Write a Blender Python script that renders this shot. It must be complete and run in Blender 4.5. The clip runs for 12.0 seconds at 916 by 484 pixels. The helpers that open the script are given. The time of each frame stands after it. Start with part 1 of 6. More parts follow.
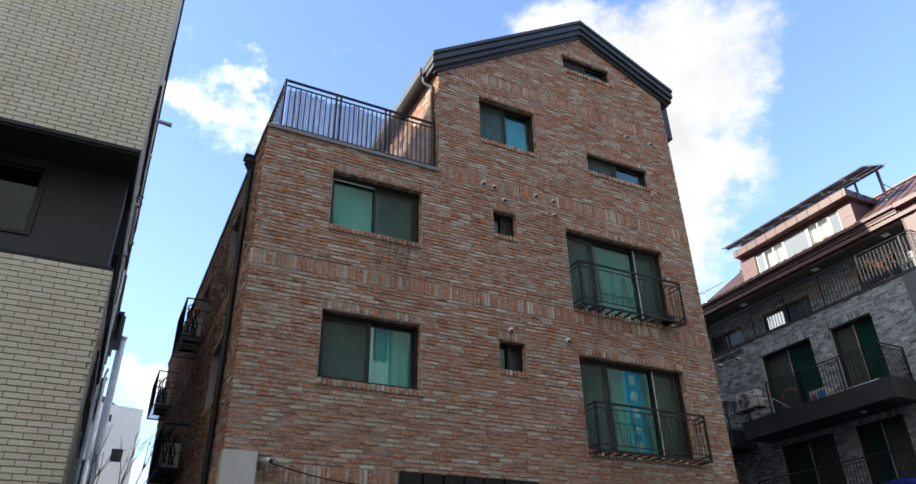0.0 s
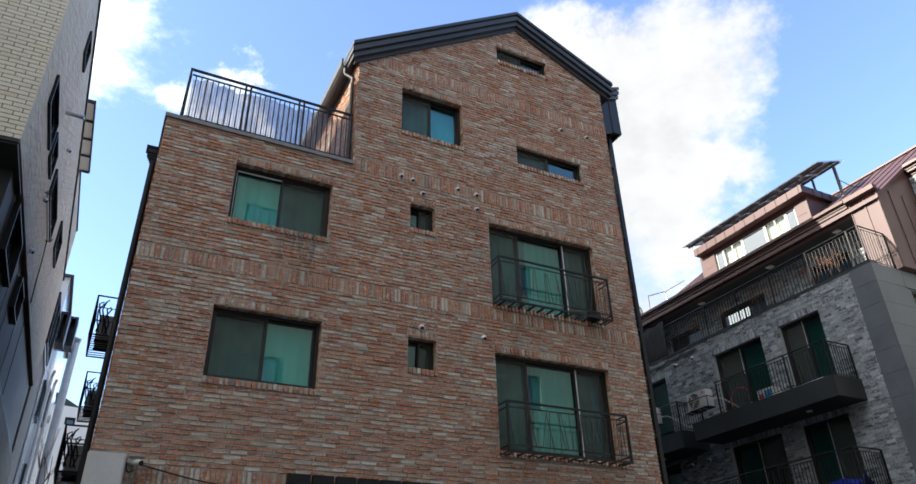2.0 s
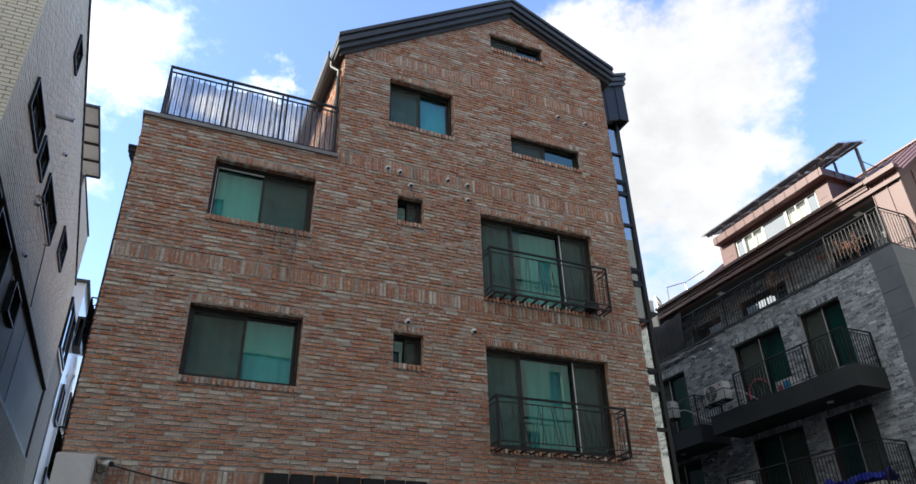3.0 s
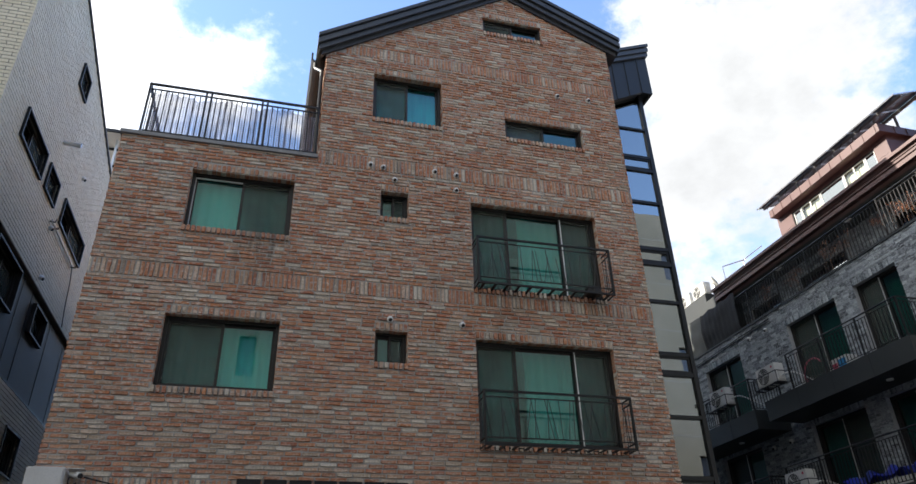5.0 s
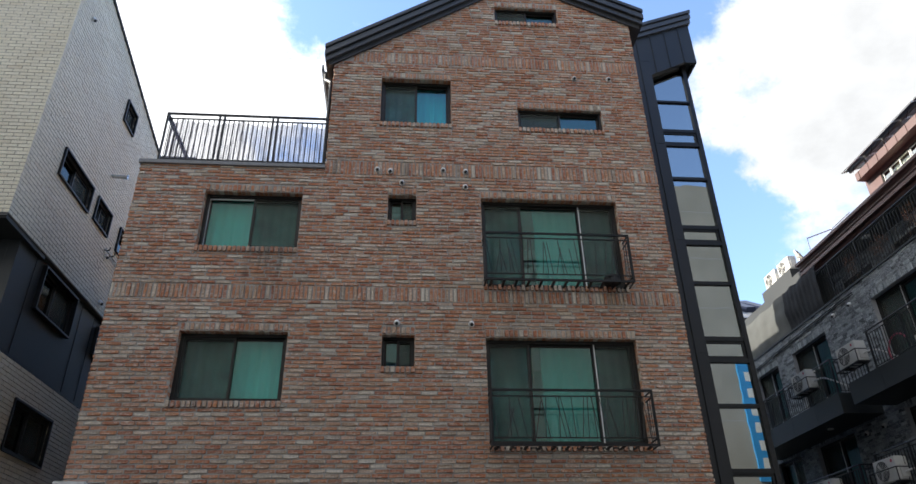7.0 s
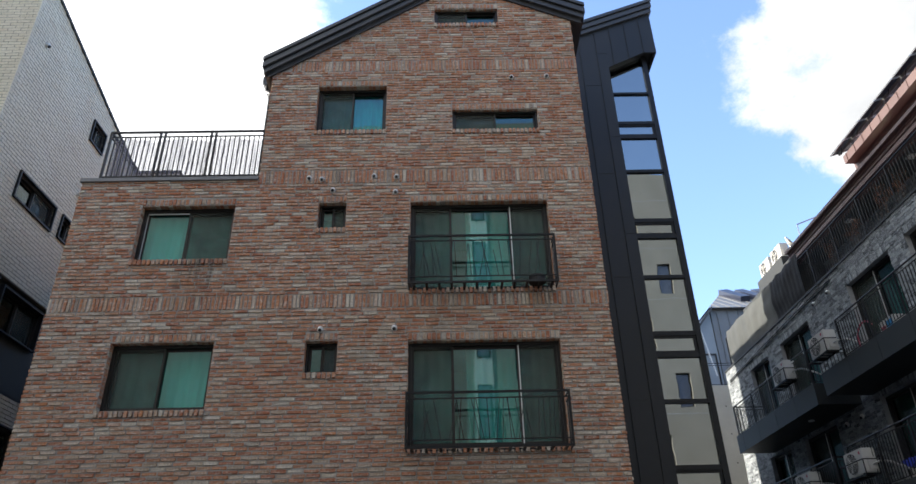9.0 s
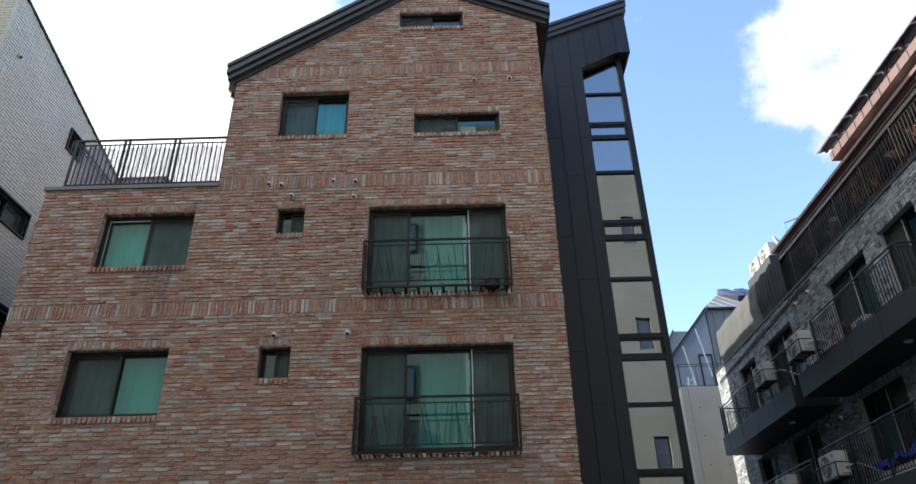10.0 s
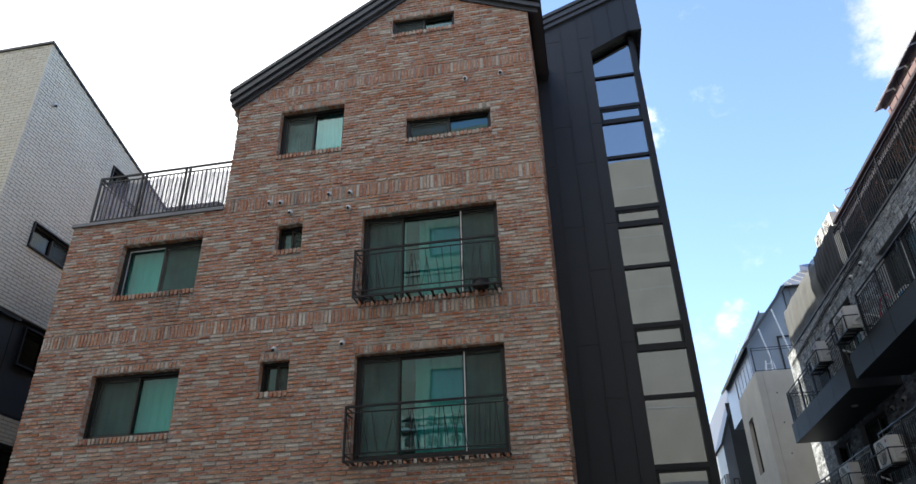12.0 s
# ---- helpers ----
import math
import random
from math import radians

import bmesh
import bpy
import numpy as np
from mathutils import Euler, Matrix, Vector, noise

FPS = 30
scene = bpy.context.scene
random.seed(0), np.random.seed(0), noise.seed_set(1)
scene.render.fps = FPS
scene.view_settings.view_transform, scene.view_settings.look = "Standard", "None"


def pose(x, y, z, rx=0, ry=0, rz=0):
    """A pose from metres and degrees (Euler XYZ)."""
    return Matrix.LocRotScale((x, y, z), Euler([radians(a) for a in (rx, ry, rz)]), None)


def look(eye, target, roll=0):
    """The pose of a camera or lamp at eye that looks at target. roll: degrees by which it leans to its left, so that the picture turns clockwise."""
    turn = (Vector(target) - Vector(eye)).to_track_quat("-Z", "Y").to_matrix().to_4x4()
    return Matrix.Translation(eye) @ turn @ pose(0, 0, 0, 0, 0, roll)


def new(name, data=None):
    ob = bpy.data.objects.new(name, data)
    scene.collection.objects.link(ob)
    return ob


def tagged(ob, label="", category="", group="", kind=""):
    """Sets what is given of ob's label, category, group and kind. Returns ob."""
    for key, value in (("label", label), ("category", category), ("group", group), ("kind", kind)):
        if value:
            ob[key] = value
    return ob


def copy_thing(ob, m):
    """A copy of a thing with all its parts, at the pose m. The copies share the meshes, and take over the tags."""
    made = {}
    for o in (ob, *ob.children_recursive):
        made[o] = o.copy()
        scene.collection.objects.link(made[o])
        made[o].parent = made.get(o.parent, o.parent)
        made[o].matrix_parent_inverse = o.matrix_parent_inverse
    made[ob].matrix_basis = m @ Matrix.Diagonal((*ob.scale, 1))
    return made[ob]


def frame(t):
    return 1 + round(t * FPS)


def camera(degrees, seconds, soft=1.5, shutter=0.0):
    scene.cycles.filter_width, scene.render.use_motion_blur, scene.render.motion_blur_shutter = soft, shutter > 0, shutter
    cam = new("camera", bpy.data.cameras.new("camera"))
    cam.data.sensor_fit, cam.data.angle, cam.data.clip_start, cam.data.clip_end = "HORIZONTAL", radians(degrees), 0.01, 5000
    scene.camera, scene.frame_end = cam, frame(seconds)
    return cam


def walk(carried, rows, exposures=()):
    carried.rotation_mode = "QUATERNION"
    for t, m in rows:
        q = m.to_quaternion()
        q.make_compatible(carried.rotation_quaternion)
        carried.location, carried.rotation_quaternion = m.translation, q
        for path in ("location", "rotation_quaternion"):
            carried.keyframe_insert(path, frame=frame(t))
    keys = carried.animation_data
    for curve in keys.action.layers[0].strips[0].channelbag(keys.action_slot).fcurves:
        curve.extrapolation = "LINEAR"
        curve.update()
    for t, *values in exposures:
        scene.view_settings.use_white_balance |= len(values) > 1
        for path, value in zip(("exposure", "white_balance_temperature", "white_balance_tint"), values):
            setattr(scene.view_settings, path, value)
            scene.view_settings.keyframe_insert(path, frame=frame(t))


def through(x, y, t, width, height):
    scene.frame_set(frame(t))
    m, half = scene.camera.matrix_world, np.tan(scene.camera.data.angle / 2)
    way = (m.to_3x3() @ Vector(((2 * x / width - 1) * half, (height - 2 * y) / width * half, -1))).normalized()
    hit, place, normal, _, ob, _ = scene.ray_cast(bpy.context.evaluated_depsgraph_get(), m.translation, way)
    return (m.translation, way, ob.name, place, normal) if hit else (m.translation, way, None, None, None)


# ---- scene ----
import functools
from mathutils.geometry import tessellate_polygon

cam = camera(66.0, 12.0, soft=1.5)
PATH = [
    (0, (0.102, -0.009, 1.614), (0.9, 1.543, 2.592), -1.3),
    (0.5, (0.423, -0.12, 1.615), (1.256, 1.412, 2.595), -1.4),
    (1, (0.807, -0.169, 1.629), (1.646, 1.359, 2.61), -1.6),
    (1.5, (1.25, -0.176, 1.643), (2.077, 1.357, 2.627), -1.5),
    (2, (1.744, -0.311, 1.65), (2.549, 1.233, 2.635), -1.6),
    (2.5, (2.204, -0.335, 1.625), (2.972, 1.228, 2.608), -1.4),
    (3, (2.705, -0.333, 1.682), (3.423, 1.253, 2.667), -1.6),
    (4.8, (4.489, -0.619, 1.759), (5.008, 1.042, 2.744), -1.8),
    (5, (4.702, -0.544, 1.74), (5.181, 1.128, 2.728), -1.8),
    (5.5, (5.197, -0.54, 1.794), (5.566, 1.162, 2.778), -1.8),
    (6, (5.668, -0.67, 1.822), (5.962, 1.044, 2.81), -1.7),
    (6.5, (6.168, -0.772, 1.829), (6.391, 0.957, 2.809), -1.7),
    (6.7, (6.371, -0.75, 1.85), (6.568, 0.982, 2.83), -1.5),
    (8.3, (8.063, -0.858, 1.898), (8.119, 0.89, 2.869), -1.3),
    (8.5, (8.3, -0.947, 1.914), (8.351, 0.8, 2.886), -1.5),
    (9, (8.89, -0.992, 1.901), (8.92, 0.755, 2.873), -1.4),
    (9.5, (9.456, -0.966, 1.918), (9.457, 0.781, 2.892), -1.5),
    (10, (10.04, -0.995, 1.953), (10.02, 0.752, 2.927), -1.2),
    (10.5, (10.52, -0.87, 1.994), (10.452, 0.878, 2.963), -1.3),
    (11, (11.036, -0.831, 2.014), (10.919, 0.913, 2.987), -1.4),
    (11.5, (11.56, -0.777, 1.992), (11.358, 0.96, 2.962), -1.4),
    (12, (12.093, -0.73, 2.021), (11.788, 0.99, 2.995), -1.5),
]
walk(cam, [(t, look(eye, target, roll)) for t, eye, target, roll in PATH], exposures=[(0, 1.73), (3, 1.74), (5, 1.79), (8, 1.82), (12, 1.84)])

# ---- light ----
SUN_EL, SUN_AZ = 29.0, -77.0            # azimuth from +y, positive towards +x
sun = new("sun", bpy.data.lights.new("sun", "SUN"))
sun.data.energy, sun.data.angle, sun.data.color = 3.0, radians(0.6), (1.0, 0.93, 0.82)
sdir = Vector((math.sin(radians(SUN_AZ)) * math.cos(radians(SUN_EL)), math.cos(radians(SUN_AZ)) * math.cos(radians(SUN_EL)), math.sin(radians(SUN_EL))))
sun.matrix_world = look(sdir * 60, (0, 0, 0))

world = bpy.data.worlds.new("sky")
scene.world = world
world.use_nodes = True
wn, wl = world.node_tree.nodes, world.node_tree.links
wn.clear()
out = wn.new("ShaderNodeOutputWorld")
sky = wn.new("ShaderNodeTexSky")
sky.sky_type, sky.sun_disc = "NISHITA", False
sky.sun_elevation, sky.sun_rotation = radians(SUN_EL), radians(SUN_AZ)
sky.air_density, sky.dust_density, sky.ozone_density = 1.0, 0.4, 2.8
SKY, CLOUD = 0.138, 0.30


def wmath(op, a, b=None, c=None):
    n = wn.new("ShaderNodeMath")
    n.operation = op
    for i, v in enumerate((a, b, c)):
        if v is None:
            continue
        if isinstance(v, (int, float)):
            n.inputs[i].default_value = v
        else:
            wl.new(v, n.inputs[i])
    return n.outputs[0]


geo_w = wn.new("ShaderNodeTexCoord")
direction = geo_w.outputs["Generated"]


def wnoise(scale, detail, rough, shift):
    m = wn.new("ShaderNodeMapping")
    m.inputs["Location"].default_value = shift
    m.inputs["Scale"].default_value = (1, 1, 1.6)
    wl.new(direction, m.inputs[0])
    n = wn.new("ShaderNodeTexNoise")
    n.inputs["Scale"].default_value, n.inputs["Detail"].default_value, n.inputs["Roughness"].default_value = scale, detail, rough
    wl.new(m.outputs[0], n.inputs["Vector"])
    return n.outputs["Fac"]


swirl, lean_, ragged_n = wn.new("ShaderNodeTexNoise"), wn.new("ShaderNodeVectorMath"), wn.new("ShaderNodeVectorMath")
swirl.inputs["Scale"].default_value, swirl.inputs["Detail"].default_value, swirl.inputs["Roughness"].default_value = 11.0, 6, 0.65
wl.new(direction, swirl.inputs["Vector"])
lean_.operation, ragged_n.operation = "SUBTRACT", "MULTIPLY_ADD"
wl.new(swirl.outputs["Color"], lean_.inputs[0])
lean_.inputs[1].default_value = (0.5, 0.5, 0.5)
wl.new(lean_.outputs[0], ragged_n.inputs[0])
ragged_n.inputs[1].default_value = (0.16, 0.16, 0.16)
wl.new(direction, ragged_n.inputs[2])
ragged = ragged_n.outputs[0]


def bank(centre, radius, gain):
    """A cloud bank: a soft swelling of the cover round one direction of the sky."""
    d = wn.new("ShaderNodeVectorMath")
    d.operation = "DISTANCE"
    wl.new(ragged, d.inputs[0])
    d.inputs[1].default_value = Vector(centre).normalized()
    r = wn.new("ShaderNodeMapRange")
    r.interpolation_type = "SMOOTHSTEP"
    for key, v in (("From Min", radius), ("From Max", radius * 0.4), ("To Min", 0.0), ("To Max", gain)):
        r.inputs[key].default_value = v
    wl.new(d.outputs["Value"], r.inputs["Value"])
    return r.outputs[0]


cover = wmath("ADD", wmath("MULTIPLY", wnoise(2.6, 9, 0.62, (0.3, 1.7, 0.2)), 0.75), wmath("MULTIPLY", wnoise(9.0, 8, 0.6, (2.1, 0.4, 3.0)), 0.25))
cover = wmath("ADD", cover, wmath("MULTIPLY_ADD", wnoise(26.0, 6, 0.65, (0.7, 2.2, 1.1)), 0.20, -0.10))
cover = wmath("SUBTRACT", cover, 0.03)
# two cloud banks behind the camera are unseen, added to brighten the brick front
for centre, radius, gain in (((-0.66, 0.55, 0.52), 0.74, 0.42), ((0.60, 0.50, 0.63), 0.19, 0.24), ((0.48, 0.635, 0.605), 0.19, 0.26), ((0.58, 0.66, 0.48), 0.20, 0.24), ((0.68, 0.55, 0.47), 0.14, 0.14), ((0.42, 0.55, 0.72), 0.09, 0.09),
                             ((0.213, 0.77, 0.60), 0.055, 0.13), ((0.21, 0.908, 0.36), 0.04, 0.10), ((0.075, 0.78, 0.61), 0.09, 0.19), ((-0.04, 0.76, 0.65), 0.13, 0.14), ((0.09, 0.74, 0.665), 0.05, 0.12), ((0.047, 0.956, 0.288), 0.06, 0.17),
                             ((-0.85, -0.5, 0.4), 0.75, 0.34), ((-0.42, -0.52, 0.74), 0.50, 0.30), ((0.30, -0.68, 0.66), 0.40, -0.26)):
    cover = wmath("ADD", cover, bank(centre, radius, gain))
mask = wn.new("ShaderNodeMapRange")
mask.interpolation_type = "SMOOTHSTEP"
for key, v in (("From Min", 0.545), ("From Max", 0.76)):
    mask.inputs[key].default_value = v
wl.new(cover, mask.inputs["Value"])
bg_sky, bg_cloud, mixw = wn.new("ShaderNodeBackground"), wn.new("ShaderNodeBackground"), wn.new("ShaderNodeMixShader")
bg_sky.inputs["Strength"].default_value = SKY
hue = wn.new("ShaderNodeMix")
hue.data_type, hue.blend_type = "RGBA", "MULTIPLY"
hue.inputs[0].default_value, hue.inputs[7].default_value = 1.0, (1.02, 0.99, 1.03, 1)
wl.new(sky.outputs[0], hue.inputs[6])
wl.new(hue.outputs[2], bg_sky.inputs["Color"])
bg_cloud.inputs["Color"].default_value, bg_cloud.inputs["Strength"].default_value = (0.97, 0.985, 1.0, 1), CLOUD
# thicker, whiter clouds on the sun's side; the southern ones overhead are added fill light
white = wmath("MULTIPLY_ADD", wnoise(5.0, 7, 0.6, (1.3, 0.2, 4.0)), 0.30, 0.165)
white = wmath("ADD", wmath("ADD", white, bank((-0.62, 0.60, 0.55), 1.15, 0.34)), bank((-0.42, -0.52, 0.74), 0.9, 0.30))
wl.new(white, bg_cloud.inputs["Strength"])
wl.new(mask.outputs[0], mixw.inputs[0])
wl.new(bg_sky.outputs[0], mixw.inputs[1])
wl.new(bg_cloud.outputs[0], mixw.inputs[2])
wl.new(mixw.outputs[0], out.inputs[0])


# ---- materials ----
def base(name, rough=0.7, metal=0.0):
    m = bpy.data.materials.new(name)
    m.use_nodes = True
    n, l = m.node_tree.nodes, m.node_tree.links
    b = n["Principled BSDF"]
    b.inputs["Roughness"].default_value, b.inputs["Metallic"].default_value = rough, metal
    return m, n, l, b


def noise_node(n, l, scale, detail=5.0, rough=0.6, stretch=None):
    tc = n.new("ShaderNodeTexCoord")
    t = n.new("ShaderNodeTexNoise")
    t.inputs["Scale"].default_value, t.inputs["Detail"].default_value, t.inputs["Roughness"].default_value = scale, detail, rough
    if stretch:
        mp = n.new("ShaderNodeMapping")
        mp.inputs["Scale"].default_value = stretch
        l.new(tc.outputs["Object"], mp.inputs[0])
        l.new(mp.outputs[0], t.inputs["Vector"])
    else:
        l.new(tc.outputs["Object"], t.inputs["Vector"])
    return t.outputs["Fac"]


def ramp(n, l, fac, stops, mode="LINEAR"):
    r = n.new("ShaderNodeValToRGB")
    r.color_ramp.interpolation = mode
    e = r.color_ramp.elements
    while len(e) < len(stops):
        e.new(0.5)
    for el, (p, c) in zip(e, stops):
        el.position, el.color = p, (*c, 1)
    l.new(fac, r.inputs[0])
    return r.outputs[0]


def mixc(n, l, fac, a, b, mode="MIX"):
    m = n.new("ShaderNodeMix")
    m.data_type, m.blend_type = "RGBA", mode
    for sock, v in ((m.inputs[0], fac), (m.inputs[6], a), (m.inputs[7], b)):
        if isinstance(v, (int, float)):
            sock.default_value = v
        elif isinstance(v, tuple):
            sock.default_value = (*v, 1)
        else:
            l.new(v, sock)
    return m.outputs[2]


def bump(n, l, b, height, strength, distance=0.01):
    k = n.new("ShaderNodeBump")
    k.inputs["Strength"].default_value, k.inputs["Distance"].default_value = strength, distance
    l.new(height, k.inputs["Height"])
    l.new(k.outputs[0], b.inputs["Normal"])


def piece_random(n, l):
    """A value of its own for each piece, whether it is an object or an island of a joined mesh."""
    g, o = n.new("ShaderNodeNewGeometry"), n.new("ShaderNodeObjectInfo")
    a = n.new("ShaderNodeMath")
    a.operation = "ADD"
    l.new(g.outputs["Random Per Island"], a.inputs[0])
    l.new(o.outputs["Random"], a.inputs[1])
    f = n.new("ShaderNodeMath")
    f.operation = "FRACT"
    l.new(a.outputs[0], f.inputs[0])
    return f.outputs[0]


def brick_material(name, stops, smear, smear_amount, rough=0.85, grain=0.42, streak=0.0, drip=None):
    m, n, l, b = base(name, rough)
    col = ramp(n, l, piece_random(n, l), stops)
    fine = noise_node(n, l, 34, 8, 0.75)
    dark = ramp(n, l, fine, [(0.34, (1 - grain,) * 3), (0.60, (1.0,) * 3)])
    col = mixc(n, l, 1.0, col, dark, "MULTIPLY")
    wide = noise_node(n, l, 0.9, 4, 0.6)
    col = mixc(n, l, 1.0, col, ramp(n, l, wide, [(0.3, (0.88, 0.86, 0.85)), (0.7, (1.0, 1.0, 1.0))]), "MULTIPLY")
    grime = noise_node(n, l, 21, 5, 0.7, (1, 1, 1.8))
    col = mixc(n, l, ramp(n, l, grime, [(0.52, (0, 0, 0)), (0.68, (0.38, 0.38, 0.38))]), col, tuple(c * 0.52 for c in smear))
    patch = noise_node(n, l, 15, 7, 0.75, (0.8, 0.8, 1.7))
    k = ramp(n, l, patch, [(0.49, (0, 0, 0)), (0.60, (smear_amount,) * 3)])
    field = noise_node(n, l, 0.7, 4, 0.65)
    k = mixc(n, l, 1.0, k, ramp(n, l, field, [(0.36, (0.45, 0.45, 0.45)), (0.62, (1.0, 1.0, 1.0))]), "MULTIPLY")
    col = mixc(n, l, k, col, smear)
    if streak:
        run_ = noise_node(n, l, 1.0, 6, 0.7, (4.0, 4.0, 0.35))
        col = mixc(n, l, 1.0, col, ramp(n, l, run_, [(0.30, (1 - streak, 1 - streak, 1 - streak * 0.95)), (0.46, (1, 1, 1))]), "MULTIPLY")
    if drip:
        # soot washed down from the ends of one window sill
        pos, sep = n.new("ShaderNodeNewGeometry"), n.new("ShaderNodeSeparateXYZ")
        l.new(pos.outputs["Position"], sep.inputs[0])
        run_ = noise_node(n, l, 1.0, 5, 0.7, (7.0, 7.0, 0.9))
        amount = ramp(n, l, run_, [(0.42, (0, 0, 0)), (0.60, (1, 1, 1))])
        for axis, near, far in (("X", drip[0], drip[1]), ("Z", drip[2], drip[3])):
            d = n.new("ShaderNodeMath")
            d.operation = "SUBTRACT"
            l.new(sep.outputs[axis], d.inputs[0])
            d.inputs[1].default_value = near
            e = n.new("ShaderNodeMath")
            e.operation = "ABSOLUTE"
            l.new(d.outputs[0], e.inputs[0])
            r = n.new("ShaderNodeMapRange")
            for key, v in (("From Min", 0.15 * far), ("From Max", far), ("To Min", 1.0), ("To Max", 0.0)):
                r.inputs[key].default_value = v
            l.new(e.outputs[0], r.inputs["Value"])
            amount = mixc(n, l, 1.0, amount, r.outputs[0], "MULTIPLY")
        col = mixc(n, l, amount, col, (0.045, 0.040, 0.034))
    l.new(col, b.inputs["Base Color"])
    bump(n, l, b, noise_node(n, l, 90, 5, 0.7), 0.6, 0.008)
    return m


def plain(name, c1, c2, rough=0.6, metal=0.0, scale=3.0, fine=60.0, bumps=0.15, stretch=None, gloss_var=0.1):
    """A surface of two close tones with broad stains, fine grain and uneven gloss."""
    m, n, l, b = base(name, rough, metal)
    wide = noise_node(n, l, scale, 6, 0.62, stretch)
    grain = noise_node(n, l, fine, 4, 0.6)
    col = ramp(n, l, wide, [(0.3, c1), (0.7, c2)])
    col = mixc(n, l, 1.0, col, ramp(n, l, grain, [(0.3, (0.88,) * 3), (0.7, (1,) * 3)]), "MULTIPLY")
    l.new(col, b.inputs["Base Color"])
    r = n.new("ShaderNodeMapRange")
    r.inputs["To Min"].default_value, r.inputs["To Max"].default_value = max(0.02, rough - gloss_var), min(1.0, rough + gloss_var)
    l.new(wide, r.inputs["Value"])
    l.new(r.outputs[0], b.inputs["Roughness"])
    if bumps:
        bump(n, l, b, grain, bumps, 0.004)
    return m


def glass_material(name, tint, through, rough=0.0, wave=0.0, ior=1.7):
    """A pane: a tinted clear part, and a mirror part that grows at grazing angles."""
    m, n, l, b = base(name)
    n.remove(b)
    o = n["Material Output"]
    clear, gloss, mix, fr = n.new("ShaderNodeBsdfTransparent"), n.new("ShaderNodeBsdfGlossy"), n.new("ShaderNodeMixShader"), n.new("ShaderNodeLayerWeight")
    clear.inputs[0].default_value = (*[c * through for c in tint], 1)
    gloss.inputs["Roughness"].default_value = rough
    gloss.inputs[0].default_value = (0.92, 0.97, 0.97, 1)
    fr.inputs["Blend"].default_value = 0.5
    f0 = ((ior - 1) / (ior + 1)) ** 2
    pw, ma = n.new("ShaderNodeMath"), n.new("ShaderNodeMath")
    pw.operation, ma.operation = "POWER", "MULTIPLY_ADD"
    pw.inputs[1].default_value, ma.inputs[1].default_value, ma.inputs[2].default_value = 5.0, 1 - f0, f0
    l.new(fr.outputs["Facing"], pw.inputs[0])
    l.new(pw.outputs[0], ma.inputs[0])
    if wave:
        k = n.new("ShaderNodeBump")
        k.inputs["Strength"].default_value, k.inputs["Distance"].default_value = wave, 0.02
        l.new(noise_node(n, l, 1.6, 2, 0.5), k.inputs["Height"])
        l.new(k.outputs[0], gloss.inputs["Normal"])
    l.new(ma.outputs[0], mix.inputs[0])
    l.new(clear.outputs[0], mix.inputs[1])
    l.new(gloss.outputs[0], mix.inputs[2])
    l.new(mix.outputs[0], o.inputs[0])
    return m


def sheer(name, colour, cover, rough=0.6):
    """A fine mesh or film that covers a share of what lies behind it."""
    m, n, l, b = base(name, rough)
    b.inputs["Base Color"].default_value = (*colour, 1)
    clear, mix = n.new("ShaderNodeBsdfTransparent"), n.new("ShaderNodeMixShader")
    l.new(ramp(n, l, noise_node(n, l, 2.5, 3, 0.5), [(0.3, (cover - 0.06,) * 3), (0.7, (cover + 0.06,) * 3)]), mix.inputs[0])
    l.new(clear.outputs[0], mix.inputs[1])
    l.new(b.outputs[0], mix.inputs[2])
    l.new(mix.outputs[0], n["Material Output"].inputs[0])
    return m


RED_BRICK = brick_material("red_brick", [(0.0, (0.532, 0.187, 0.080)), (0.14, (0.414, 0.151, 0.078)), (0.28, (0.611, 0.257, 0.111)), (0.40, (0.492, 0.229, 0.126)), (0.52, (0.561, 0.222, 0.093)), (0.62, (0.561, 0.338, 0.211)), (0.72, (0.492, 0.370, 0.266)), (0.80, (0.690, 0.559, 0.420)), (0.88, (0.522, 0.214, 0.103)), (0.94, (0.739, 0.659, 0.536)), (0.97, (0.690, 0.607, 0.489)), (1.0, (0.295, 0.208, 0.152))], (0.729, 0.661, 0.567), 0.66, streak=0.2, drip=(4.32, 0.62, 7.75, 0.85))
GREY_BRICK = brick_material("grey_brick", [(0.0, (0.068, 0.076, 0.084)), (0.2, (0.216, 0.237, 0.252)), (0.4, (0.378, 0.413, 0.432)), (0.55, (0.135, 0.151, 0.163)), (0.7, (0.504, 0.544, 0.562)), (0.85, (0.270, 0.296, 0.312)), (1.0, (0.594, 0.638, 0.653))], (0.648, 0.692, 0.706), 0.6)
CREAM_BRICK = brick_material("cream_brick", [(0.0, (0.74, 0.675, 0.500)), (0.4, (0.81, 0.745, 0.570)), (0.8, (0.77, 0.705, 0.530)), (0.96, (0.78, 0.700, 0.510)), (1.0, (0.70, 0.600, 0.430))], (0.805, 0.781, 0.695), 0.25, 0.6, 0.14)
MORTAR = plain("mortar", (0.32, 0.305, 0.28), (0.43, 0.41, 0.375), 0.95, 0, 2.0, 120, 0.5)
MORTAR_GREY = plain("grey_mortar", (0.323, 0.332, 0.340), (0.459, 0.468, 0.476), 0.95, 0, 2.0, 120, 0.5)
